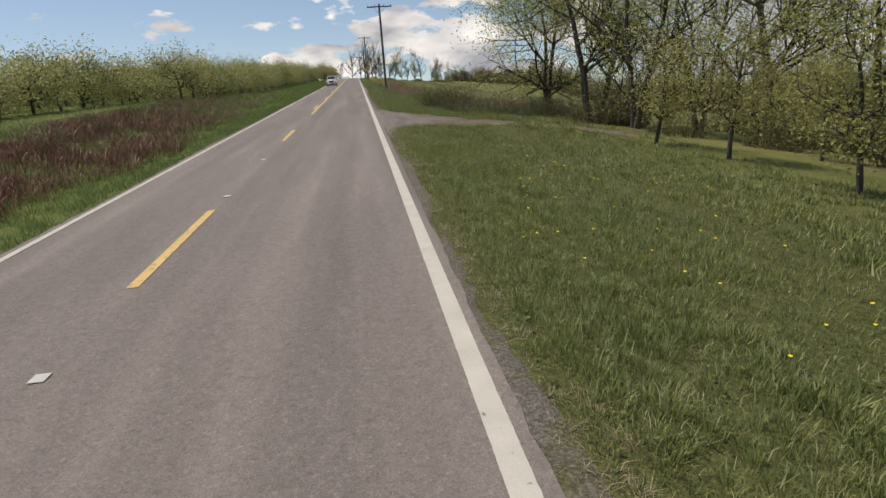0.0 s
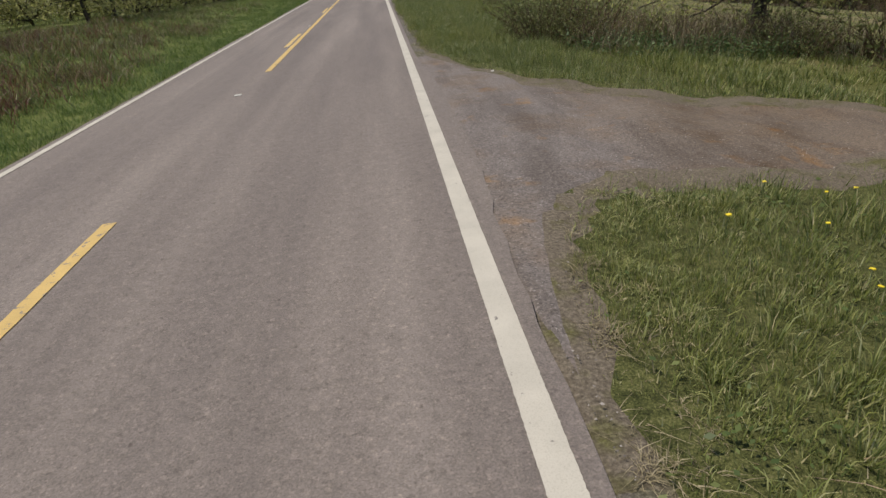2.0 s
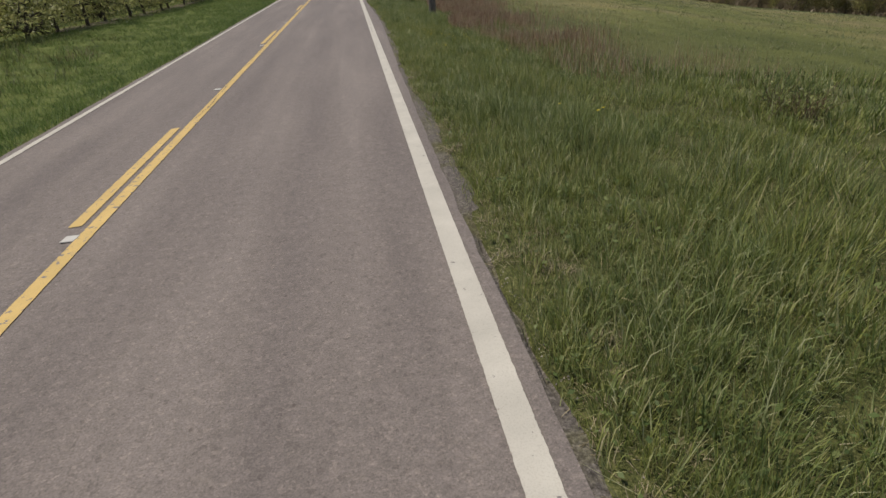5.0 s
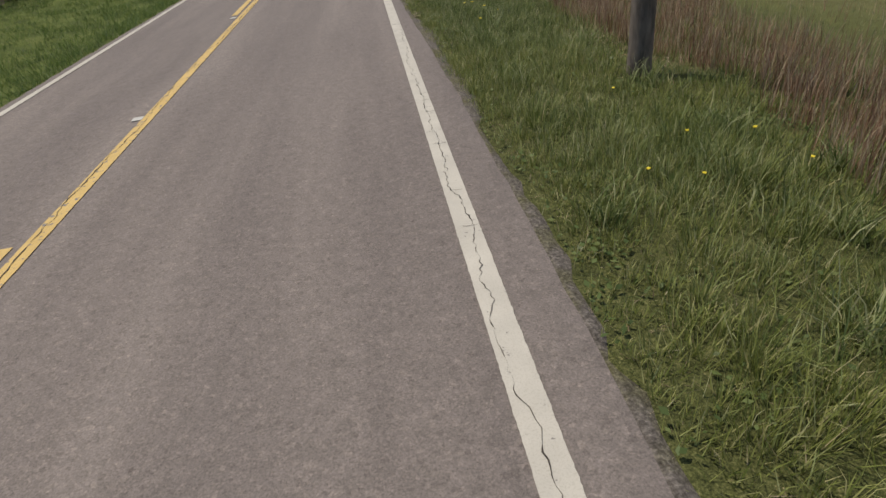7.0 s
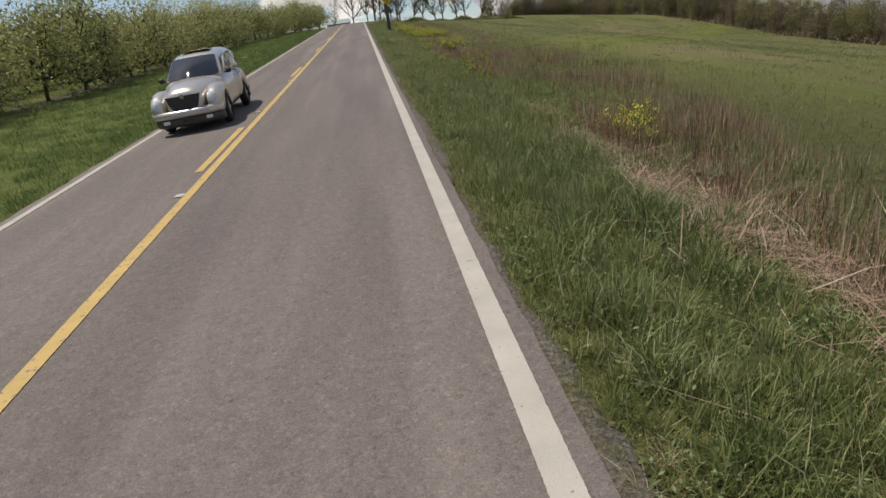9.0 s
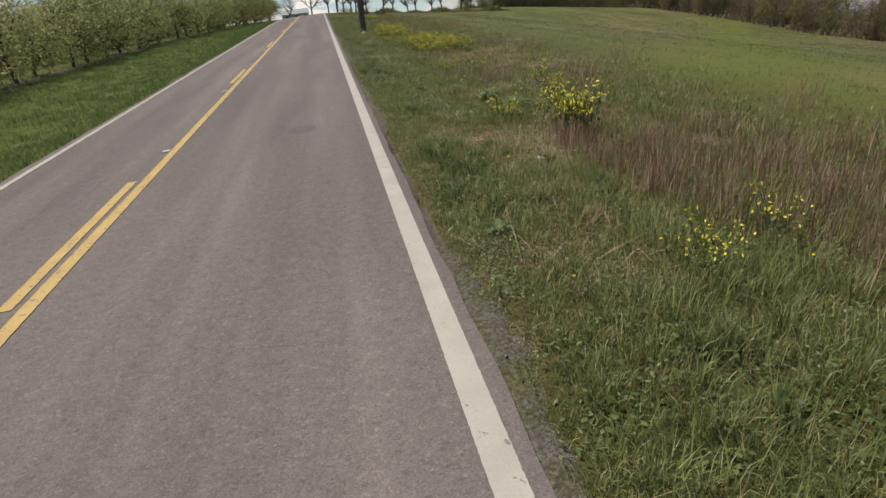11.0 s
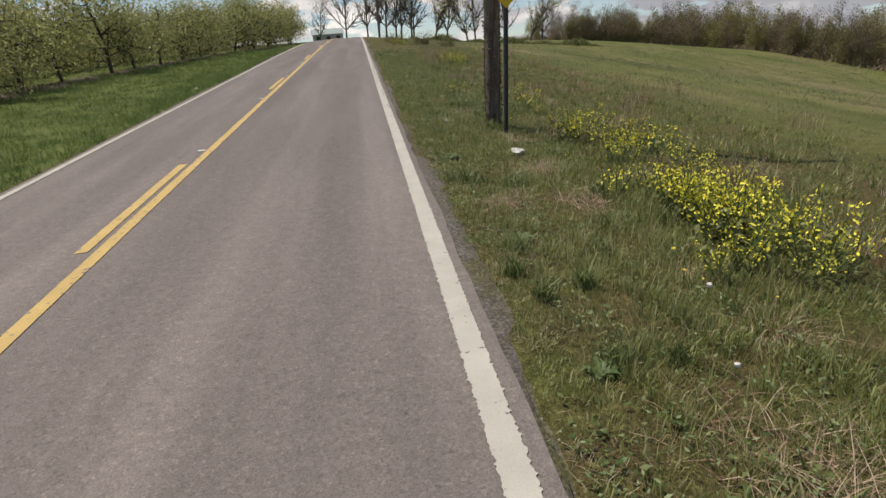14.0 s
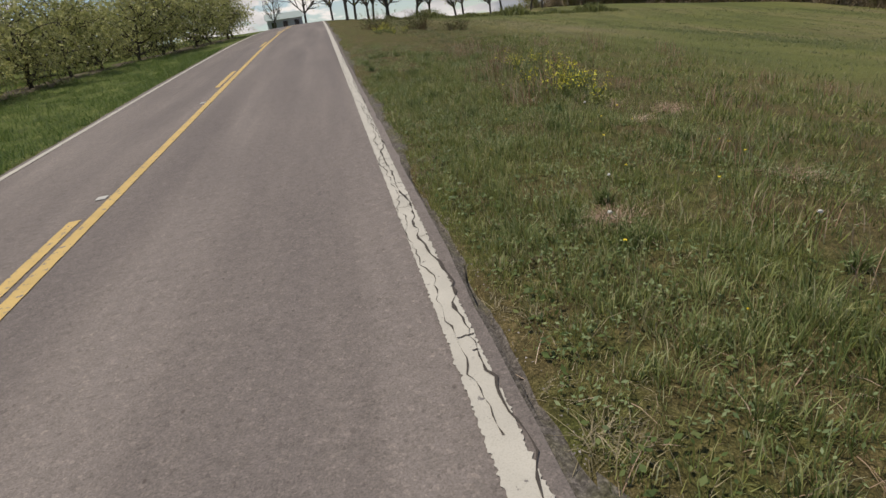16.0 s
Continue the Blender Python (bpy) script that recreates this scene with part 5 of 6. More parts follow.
bush = [bush_meshes(700 + k, (1.25, 1.5, 1.0)[k], (1.0, 0.8, 1.2)[k], 110, (3600, 2600, 3200)[k], 0.026, LEAF_BUSH) for k in range(3)]
leafy = bush_meshes(705, 1.1, 0.85, 150, 6500, 0.021, LEAF_BUSH)
thicket = [bush_meshes(710 + k, 1.4, 0.9, 90, 500, 0.05, LEAF_BUSH) for k in range(2)]
for k, (x, y, s, sh) in enumerate(((3.55, 22.9, 0.95, leafy), (4.2, 22.3, 0.9, leafy), (3.75, 23.6, 1.1, leafy), (3.95, 24.2, 1.2, bush[0]), (4.7, 22.9, 1.1, bush[1]), (4.5, 25.2, 1.0, bush[2]), (5.7, 24.9, 0.95, thicket[0]), (6.9, 23.4, 0.9, thicket[1]), (6.3, 22.6, 0.75, leafy), (8.0, 22.4, 0.9, bush[2]), (9.0, 21.0, 0.9, bush[0]), (9.9, 18.0, 1.0, thicket[1]), (9.3, 23.2, 1.1, thicket[0]), (12.0, 17.6, 1.5, bush[1]), (12.4, 14.0, 1.2, bush[2]), (14.0, 10.6, 1.1, bush[0]), (14.8, 6.0, 1.1, bush[1]), (15.6, 2.0, 1.2, bush[2]), (11.2, 20.6, 1.3, thicket[0]), (11.2, 17.8, 1.3, bush[1]), (16.8, 12.6, 1.5, bush[2]))):
    plant("bush", sh, x, y, k * 1.3, s, "tangled leafing bramble bush beside the driveway", "bush", "brambles", 0.05)
for k, (x, y, s) in enumerate(((7.4, 33.0, 0.5), (5.2, 38.5, 0.45), (-9.2, 9.0, 0.55), (-9.8, 13.5, 0.6), (-10.5, 19.0, 0.55), (-11.2, 26.0, 0.5), (-8.6, 4.0, 0.55), (-7.8, 22.5, 0.4), (-8.8, 30.0, 0.4), (2.4, 150.0, 0.8), (4.2, 149.0, 0.8), (6.0, 148.0, 0.7))):
    plant("bush", thicket[k % 2], x, y, k * 2.3, s, "small half-bare shrub in rough grass", "bush", "scrub", 0.05)

x, y, th, rr = scatter(5200, 4.2, 11.5, 21.0, 27.5, 130, 0.35, 40, 1.0)
blades("dead_stalks", x, y, np.clip(0.72 + 0.34 * th, 0.25, 1.6), 0.009 + 0 * x, 0.75, THATCH, "tall dead brown weed stalks among the brambles", 61)

# dark leafy weeds along the foot of the brambles
x, y, th, rr = scatter(9000, 3.9, 10.5, 20.6, 23.6, 131, 0.22, 45, 1.0)
n = len(x)
c = np.stack([x, y, land(x, y) + np.abs(rr.normal(0.18, 0.13, n))], 1)
u = rr.normal(0, 1, (n, 3)) * np.array([1, 1, 0.6])
u /= np.linalg.norm(u, axis=1, keepdims=True)
w = np.cross(u, rr.normal(0, 0.5, (n, 3)) + np.array([0, 0, 1.0]))
w /= np.linalg.norm(w, axis=1, keepdims=True)
sz = rr.uniform(0.018, 0.050, (n, 1))
V = np.stack([c - u * sz, c + w * sz * 0.55, c + u * sz, c - w * sz * 0.55], 1)
tagged(share("weeds", fast_mesh("weeds", V.reshape(-1, 3), np.arange(n * 4).reshape(n, 4), [], LEAF_DOCK), None), "dark green leafy weeds at the foot of the brambles", "weeds", kind="stuff")

# ---- roadside plants ----


def flower_plant(seed, h, heads, mat):
    """A branching weed topped with small yellow flower clusters."""
    rr = np.random.RandomState(seed)
    chains, tops = [], []
    for s in range(7):
        a = rr.uniform(0, 6.28)
        p = np.array([rr.normal(0, 0.05), rr.normal(0, 0.05), -0.02])
        d = np.array([math.cos(a) * 0.5, math.sin(a) * 0.5, 1.0])
        L = h * rr.uniform(0.7, 1.1)
        ch = [(p.copy(), 0.007)]
        for k in range(3):
            d = d / np.linalg.norm(d) + rr.normal(0, 0.08, 3)
            p = p + d / np.linalg.norm(d) * L / 3
            ch.append((p.copy(), 0.005))
            if k > 0:
                tops.append(p.copy())
        chains.append(ch)
    V, Q = tube_arrays(chains, 3)
    FV, FQ = leaves(rr, tops, heads, 0.0160, 0.042)
    lo = [t * np.array([0.8, 0.8, 0.5]) for t in tops]
    LV, LQ = leaves(rr, lo, 70, 0.030, 0.08)
    return [("stem", fast_mesh("stem", V, Q, [], STEM)), ("foliage", fast_mesh("foliage", LV, LQ, [], LEAF_BUSH)), ("flower_head", fast_mesh("flower_head", FV, FQ, [], mat))]


rape = [flower_plant(800 + k, 0.46, 95, RAPE) for k in range(3)]
rr = np.random.RandomState(12)
for cx, cy, sx, sy, n in ((2.70, 109.25, 0.30, 0.62, 46), (2.5, 108.2, 0.25, 0.35, 6), (3.5, 102.5, 0.48, 1.1, 64), (2.9, 100.6, 0.3, 0.4, 6), (2.5, 104.8, 0.4, 0.6, 7), (3.4, 104.4, 0.4, 0.5, 7), (2.75, 103.2, 0.3, 0.4, 8), (2.82, 88.6, 0.08, 0.10, 9), (2.1, 89.2, 0.12, 0.2, 3), (2.8, 72.4, 0.2, 0.25, 11), (3.4, 128.0, 0.3, 0.5, 9), (3.7, 131.0, 0.3, 0.5, 6), (2.3, 146.0, 0.5, 1.0, 8), (3.0, 112.5, 0.50, 0.9, 20), (2.4, 84.5, 0.4, 1.2, 5), (3.4, 91.5, 0.4, 0.8, 4), (2.95, 95.8, 0.55, 0.8, 5), (2.3, 80.0, 0.2, 0.6, 4), (2.7, 117.4, 0.6, 1.6, 6), (4.5, 66.4, 0.3, 0.3, 5)):
    for _ in range(n):
        plant("mustard_plant", rape[rr.randint(3)], cx + rr.normal(0, sx), cy + rr.normal(0, sy), rr.uniform(0, 6.28), rr.uniform(0.65, 1.15) * (1.4 if cy == 88.6 else 1.0), "wild mustard plant topped with bright yellow flowers", "wildflower", "wild mustard", 0.01)


def dandelion(head_mat, puff):
    rr = np.random.RandomState(3)
    V, Q = tube_arrays([[(np.array([0, 0, -0.02]), 0.004), (np.array([0.01, 0, 0.07]), 0.0035), (np.array([0.012, 0.004, 0.14]), 0.003)]], 4)
    bm = bmesh.new()
    bmesh.ops.create_icosphere(bm, subdivisions=1, radius=0.021 if not puff else 0.024, matrix=Matrix.Translation((0.012, 0.004, 0.148)) @ Matrix.Diagonal((1, 1, 1.0 if puff else 0.42, 1)))
    for v in bm.verts:
        v.co += Vector(rr.normal(0, 0.0025, 3))
    me = bpy.data.meshes.new("head")
    bm.to_mesh(me)
    bm.free()
    me.materials.append(head_mat)
    return [("stem", fast_mesh("stem", V, Q, [], STEM)), ("head", me)]


dand, puffs = dandelion(PETAL, False), dandelion(PUFF, True)
rr = np.random.RandomState(14)


def strew(name, shapes, n, x0, x1, y0, y1, label, group, lo=0.8, hi=1.25):
    for _ in range(n):
        for _try in range(9):
            x, y = x0 + (x1 - x0) * rr.uniform(), rr.uniform(y0, y1)
            if not bool(on_drive(np.array(x), np.array(y), -0.1)):
                break
        plant(name, shapes, x, y, rr.uniform(0, 6.28), rr.uniform(lo, hi), label, "wildflower", group)


DL = "yellow dandelion flower on a short stem in the grass"
PL = "white dandelion seed head standing in the grass"
strew("dandelion", dand, 90, 0.9, 5.6, -6, 12, DL, "dandelions", 0.7, 1.1)
strew("dandelion", dand, 16, 1.2, 2.6, 43, 56, DL, "dandelions", 0.5, 0.9)
strew("dandelion", dand, 36, 1.35, 2.3, 45.8, 48.2, DL, "dandelions", 0.5, 0.9)
strew("dandelion", dand, 10, 1.2, 1.9, 57, 66, DL, "dandelions")
strew("dandelion", dand, 6, 0.8, 2.6, 24, 42, DL, "dandelions")
strew("dandelion", dand, 70, 0.8, 3.6, 84, 104, DL, "dandelions", 0.45, 0.9)
strew("dandelion", dand, 74, 0.9, 4.2, 104, 130, DL, "dandelions", 0.45, 0.9)
strew("dandelion", dand, 38, 1.4, 2.6, 97.4, 99.4, DL, "dandelions", 0.4, 0.75)
strew("seed_head", puffs, 50, 1.2, 3.4, 88, 104, PL, "dandelion seed heads", 0.5, 0.85)
strew("seed_head", puffs, 22, 1.2, 3.6, 104, 128, PL, "dandelion seed heads", 0.5, 0.9)


def dock_shape(seed, n, L):
    """A rosette of broad arching leaves."""
    rr = np.random.RandomState(seed)
    V, Q = [], []
    for k in range(n):
        a = 2.4 * k + rr.normal(0, 0.2)
        l, w = L * rr.uniform(0.6, 1.1), L * 0.16 * rr.uniform(0.8, 1.2)
        up = rr.uniform(0.35, 0.95)
        b = len(V)
        for s in (0, 0.3, 0.65, 1.0):
            r = l * s
            z = l * up * s * (1.25 - 0.75 * s)
            hw = w * (0.25, 1.0, 0.95, 0.12)[(0, 0.3, 0.65, 1.0).index(s)]
            cx, cy = math.cos(a) * r, math.sin(a) * r
            V += [(cx - math.sin(a) * hw, cy + math.cos(a) * hw, z + hw * 0.35), (cx, cy, z), (cx + math.sin(a) * hw, cy - math.cos(a) * hw, z + hw * 0.35)]
        for s in range(3):
            for c in range(2):
                Q.append((b + s * 3 + c, b + s * 3 + c + 1, b + s * 3 + c + 4, b + s * 3 + c + 3))
    return [("leaves", fast_mesh("leaves", np.array(V), Q, [], LEAF_DOCK))]


dock = [dock_shape(900 + k, 15, 0.19) for k in range(3)]
for k, (x, y, s) in enumerate(((0.85, 90.7, 1.0), (1.05, 90.9, 0.8), (1.0, 98.9, 0.95), (1.2, 98.7, 0.8), (0.62, 107.0, 0.6), (2.2, 91.0, 1.5), (2.4, 91.3, 1.3), (0.7, 85.2, 0.8), (0.95, 86.4, 0.9), (1.3, 92.6, 0.9), (0.6, 111.9, 0.8), (0.9, 96.0, 0.8), (1.0, 88.3, 0.8), (2.82, 70.3, 1.5), (0.94, 98.5, 0.85), (2.47, 90.3, 1.7), (2.55, 90.6, 1.5), (1.9, 69.5, 1.0), (0.75, 103.8, 0.8), (1.6, 100.5, 0.7), (2.1, 118.0, 0.9), (0.7, 108.9, 0.7), (1.5, 62.4, 0.9))):
    plant("dock_plant", dock[k % 3], x, y, k * 1.1, s, "broad-leaved green dock weed growing in the verge", "plant", "dock weeds")

# ---- utility poles ----


def solid_tube(bm, p0, p1, r0, r1, sides=14, cap=True):
    d = Vector(p1) - Vector(p0)
    q = d.to_track_quat("Z", "Y").to_matrix().to_4x4()
    bmesh.ops.create_cone(bm, cap_ends=cap, segments=sides, radius1=r0, radius2=r1, depth=d.length, matrix=Matrix.Translation((Vector(p0) + Vector(p1)) / 2) @ q)


def soft_box(bm, c, s, bev=0.01, rot=None):
    g = bmesh.ops.create_cube(bm, size=1, matrix=Matrix.Translation(c) @ (rot or Matrix()) @ Matrix.Diagonal((*s, 1)))
    es = list({e for v in g["verts"] for e in v.link_edges})
    bmesh.ops.bevel(bm, geom=es, offset=bev, segments=2, affect="EDGES")


def loft(sections, closed=True):
    """Skin a run of equal-length rings."""
    bm = bmesh.new()
    rings = [[bm.verts.new(p) for p in s] for s in sections]
    n = len(rings[0])
    for a, b in zip(rings, rings[1:]):
        for k in range(n if closed else n - 1):
            bm.faces.new((a[k], a[(k + 1) % n], b[(k + 1) % n], b[k]))
    bm.faces.new(rings[0][::-1])
    bm.faces.new(rings[-1])
    bmesh.ops.recalc_face_normals(bm, faces=bm.faces)
    return bm


def utility_pole():
    e = new("utility_pole")
    H = 8.8
    bm = loft([[(r * math.cos(a), r * math.sin(a), z) for a in np.linspace(0, 2 * math.pi, 18, endpoint=False)] for z, r in ((-0.4, 0.134), (0.0, 0.132), (0.6, 0.128), (2.5, 0.121), (5.0, 0.112), (7.5, 0.102), (H - 0.45, 0.098), (H - 0.4, 0.08))])
    part("shaft", bm, POLEWOOD, e, smooth=True)
    bm = bmesh.new()
    soft_box(bm, (0, -0.16, 8.1), (2.5, 0.09, 0.115), 0.008)
    part("crossarm", bm, POLEWOOD, e)
    for s in (-1, 1):
        bm = bmesh.new()
        solid_tube(bm, (s * 0.62, -0.19, 8.06), (s * 0.05, -0.165, 7.45), 0.014, 0.014, 8)
        part("brace", bm, GALV, e)
    for x in (-1.15, -0.45, 0.45, 1.15):
        bm = bmesh.new()
        solid_tube(bm, (x, -0.16, 8.15), (x, -0.16, 8.24), 0.018, 0.018, 8)
        solid_tube(bm, (x, -0.16, 8.22), (x, -0.16, 8.27), 0.05, 0.045, 10)
        solid_tube(bm, (x, -0.16, 8.27), (x, -0.16, 8.33), 0.035, 0.025, 10)
        part("insulator", bm, PORCELAIN, e)
    return tagged(e, "weathered wooden utility pole with a crossarm", "utility pole", "poles along the road")


pole = utility_pole()
for k, (x, y) in enumerate(((2.45, 54.3), (1.72, 114.3), (2.2, 176.0), (2.2, -5.0 - 60.0))):
    m = pose(x, y, level(x, y), 0.6 * math.sin(k * 3), -0.5 if k == 0 else 0.4 * math.cos(k), 4 * math.sin(k))
    if k == 0:
        pole.matrix_basis = m
    else:
        copy_thing(pole, m)

# creeper climbing the pole by the sign
rr = np.random.RandomState(66)
n = 900
a, zz = rr.uniform(0, 2 * math.pi, n), rr.uniform(0.0, 1.0, n) ** 1.3 * 3.4
rad = 0.128 + np.abs(rr.normal(0, 0.014, n))
vine_tips = np.stack([np.cos(a) * rad, np.sin(a) * rad, zz], 1)
LV, LQ = leaves(rr, vine_tips, n, 0.028, 0.012)
chains = []
for k in range(5):
    b0 = k * 1.3
    chains.append([(np.array([math.cos(b0 + 0.5 * z) * 0.134, math.sin(b0 + 0.5 * z) * 0.134, z]), 0.009 * (1 - z / 5)) for z in np.linspace(-0.1, 3.2, 12)])
SV, SQ = tube_arrays(chains, 5)
CREEPER = leaf_mat("reddish_creeper_leaves", (0.070, 0.050, 0.030), (0.150, 0.100, 0.050), (0.240, 0.200, 0.080))
plant("climbing_vine", [("stem", fast_mesh("stem", SV, SQ, [], BARK_ORCHARD)), ("foliage", fast_mesh("foliage", LV, LQ, [], CREEPER))], 1.72, 114.3, 0.0, 1.0, "reddish-brown creeper climbing the wooden utility pole", "vine")

# ---- warning sign ----
sign = new("road_sign")
sx0, sy0 = 1.80, 113.75
sign.matrix_basis = pose(sx0, sy0, level(sx0, sy0), 0, 0.6, 3)
bm = bmesh.new()
soft_box(bm, (0, 0.01, 1.22), (0.055, 0.008, 3.04), 0.002)
for s in (-1, 1):
    soft_box(bm, (s * 0.030, -0.008, 1.22), (0.008, 0.034, 3.04), 0.002)
part("post", bm, GALV, sign, "dark steel U-channel post")
bm = bmesh.new()
soft_box(bm, (0, 0, 0), (0.61, 0.003, 0.61), 0.001)
bmesh.ops.transform(bm, matrix=Matrix.Translation((0, -0.032, 2.33)) @ Matrix.Rotation(radians(45), 4, "Y"), verts=bm.verts)
board = part("sign_board", bm, SIGNFACE, sign, "yellow diamond warning board")
bm = bmesh.new()
for a, b in (((-0.20, 0.0), (0.20, 0.0)), ((0.0, -0.2), (0.0, 0.2))):
    soft_box(bm, ((a[0] + b[0]) / 2, -0.036, 2.33 + (a[1] + b[1]) / 2), (abs(b[0] - a[0]) + 0.05, 0.002, abs(b[1] - a[1]) + 0.05), 0.0005)
part("symbol", bm, BLACK, board, "black crossroad symbol")
for z in (2.13, 2.53):
    bm = bmesh.new()
    solid_tube(bm, (0, -0.042, z), (0, -0.03, z), 0.009, 0.009, 8)
    part("bolt", bm, GALV, board)
tagged(sign, "yellow diamond warning sign on a steel post", "road sign")

# ---- litter ----


def crumple(name, x, y, size, mat, seed, label, lift=0.06, flat_=0.55):
    rr = np.random.RandomState(seed)
    bm = bmesh.new()
    bmesh.ops.create_icosphere(bm, subdivisions=2, radius=size)
    for v in bm.verts:
        v.co = Vector((v.co.x * rr.uniform(0.45, 1.35), v.co.y * rr.uniform(0.35, 1.1), v.co.z * flat_ * rr.uniform(0.5, 1.1)))
    me = bpy.data.meshes.new(name)
    bm.to_mesh(me)
    bm.free()
    me.materials.append(mat)
    ob = new(name, me)
    ob.matrix_basis = pose(x, y, level(x, y) + lift, 0, 0, seed * 40)
    return tagged(ob, label, "litter", "roadside litter")


crumple("plastic_bag", 1.57, 112.1, 0.115, LITTER, 3, "crumpled white plastic bag lying in the grass", 0.045)
crumple("paper_scrap", 0.97, 114.8, 0.075, LITTER, 5, "torn white paper scrap caught in grass", 0.015)
crumple("paper_scrap", 0.50, 113.15, 0.04, LITTER, 6, "torn white paper scrap caught in grass", 0.015)
crumple("paper_scrap", 1.36, 118.15, 0.05, LITTER, 7, "torn white paper scrap caught in grass", 0.015)
crumple("food_wrapper", 1.68, 86.85, 0.055, LITTER, 8, "crumpled white food wrapper in the straw")
crumple("food_wrapper", 1.73, 86.86, 0.04, CARD, 9, "crumpled red food wrapper in the straw", 0.09)
crumple("paper_scrap", 1.35, 18.1, 0.035, LITTER, 10, "small white paper scrap at the driveway edge", 0.03)
crumple("paper_scrap", -5.75, 124.5, 0.07, LITTER, 12, "small white paper scrap on the mown verge", 0.08)

# ---- car standing on the far lane ----
CARPAINT = Mat("champagne_car_paint", 0.28, 0.55)
CARPAINT.color(CARPAINT.ramp(CARPAINT.noise(40, 3), (0.3, (0.60, 0.55, 0.48)), (0.7, (0.65, 0.60, 0.53))))
CARPAINT.b.inputs["Coat Weight"].default_value = 0.6
CARPAINT = CARPAINT.m
BUMPER = plain("grey_bumper_plastic", (0.07, 0.068, 0.065), 0.5)
GLASS = Mat("tinted_car_glass", 0.03)
GLASS.color((0.012, 0.014, 0.015))
GLASS.b.inputs["Coat Weight"].default_value = 1.0
GLASS = GLASS.m
RUBBER = plain("tyre_rubber", (0.018, 0.018, 0.019), 0.85)
ALLOY = plain("alloy_rim", (0.45, 0.45, 0.46), 0.3, 0.9)
CHROME = plain("chrome_trim", (0.62, 0.62, 0.63), 0.15, 1.0, vary=0.03)
LENS = Mat("headlamp_lens", 0.08)
LENS.color((0.78, 0.80, 0.78))
LENS = LENS.m
GRILLEBAR = plain("dull_grille_bar", (0.14, 0.13, 0.12), 0.4, 0.5)


def car_ring(y, w, bottom, top, crown=0.05, cx=0.0, square=0.42):
    pts = []
    for a in np.linspace(0, 2 * math.pi, 32, endpoint=False):
        c, s = math.cos(a), math.sin(a)
        x = w * math.copysign(abs(c) ** square, c)
        z = (top + bottom) / 2 + (top - bottom) / 2 * math.copysign(abs(s) ** 0.55, s)
        if s > 0.3:
            z += crown * (1 - (x / max(w, 1e-3)) ** 2)
        pts.append((cx + x, y, z))
    return pts


def arch(y, wheel_y, low):
    """Height of the underside, lifted over the wheel."""
    d = abs(y - wheel_y)
    return max(low, 0.325 + math.sqrt(0.375 ** 2 - d * d)) if d < 0.375 else low


def patch(bottom, top, nu=14, nv=7, bulge=0.03):
    """A bowed pane between two arcs."""
    bm = bmesh.new()
    g = []
    for j in range(nv + 1):
        v = j / nv
        row = []
        for i in range(nu + 1):
            u = 2 * i / nu - 1
            p = Vector(bottom(u)).lerp(Vector(top(u)), v)
            p += Vector((0, -0.7, 0.7)) * bulge * math.sin(math.pi * v)
            row.append(bm.verts.new(p))
        g.append(row)
    for j in range(nv):
        for i in range(nu):
            bm.faces.new((g[j][i], g[j][i + 1], g[j + 1][i + 1], g[j + 1][i]))
    return bm


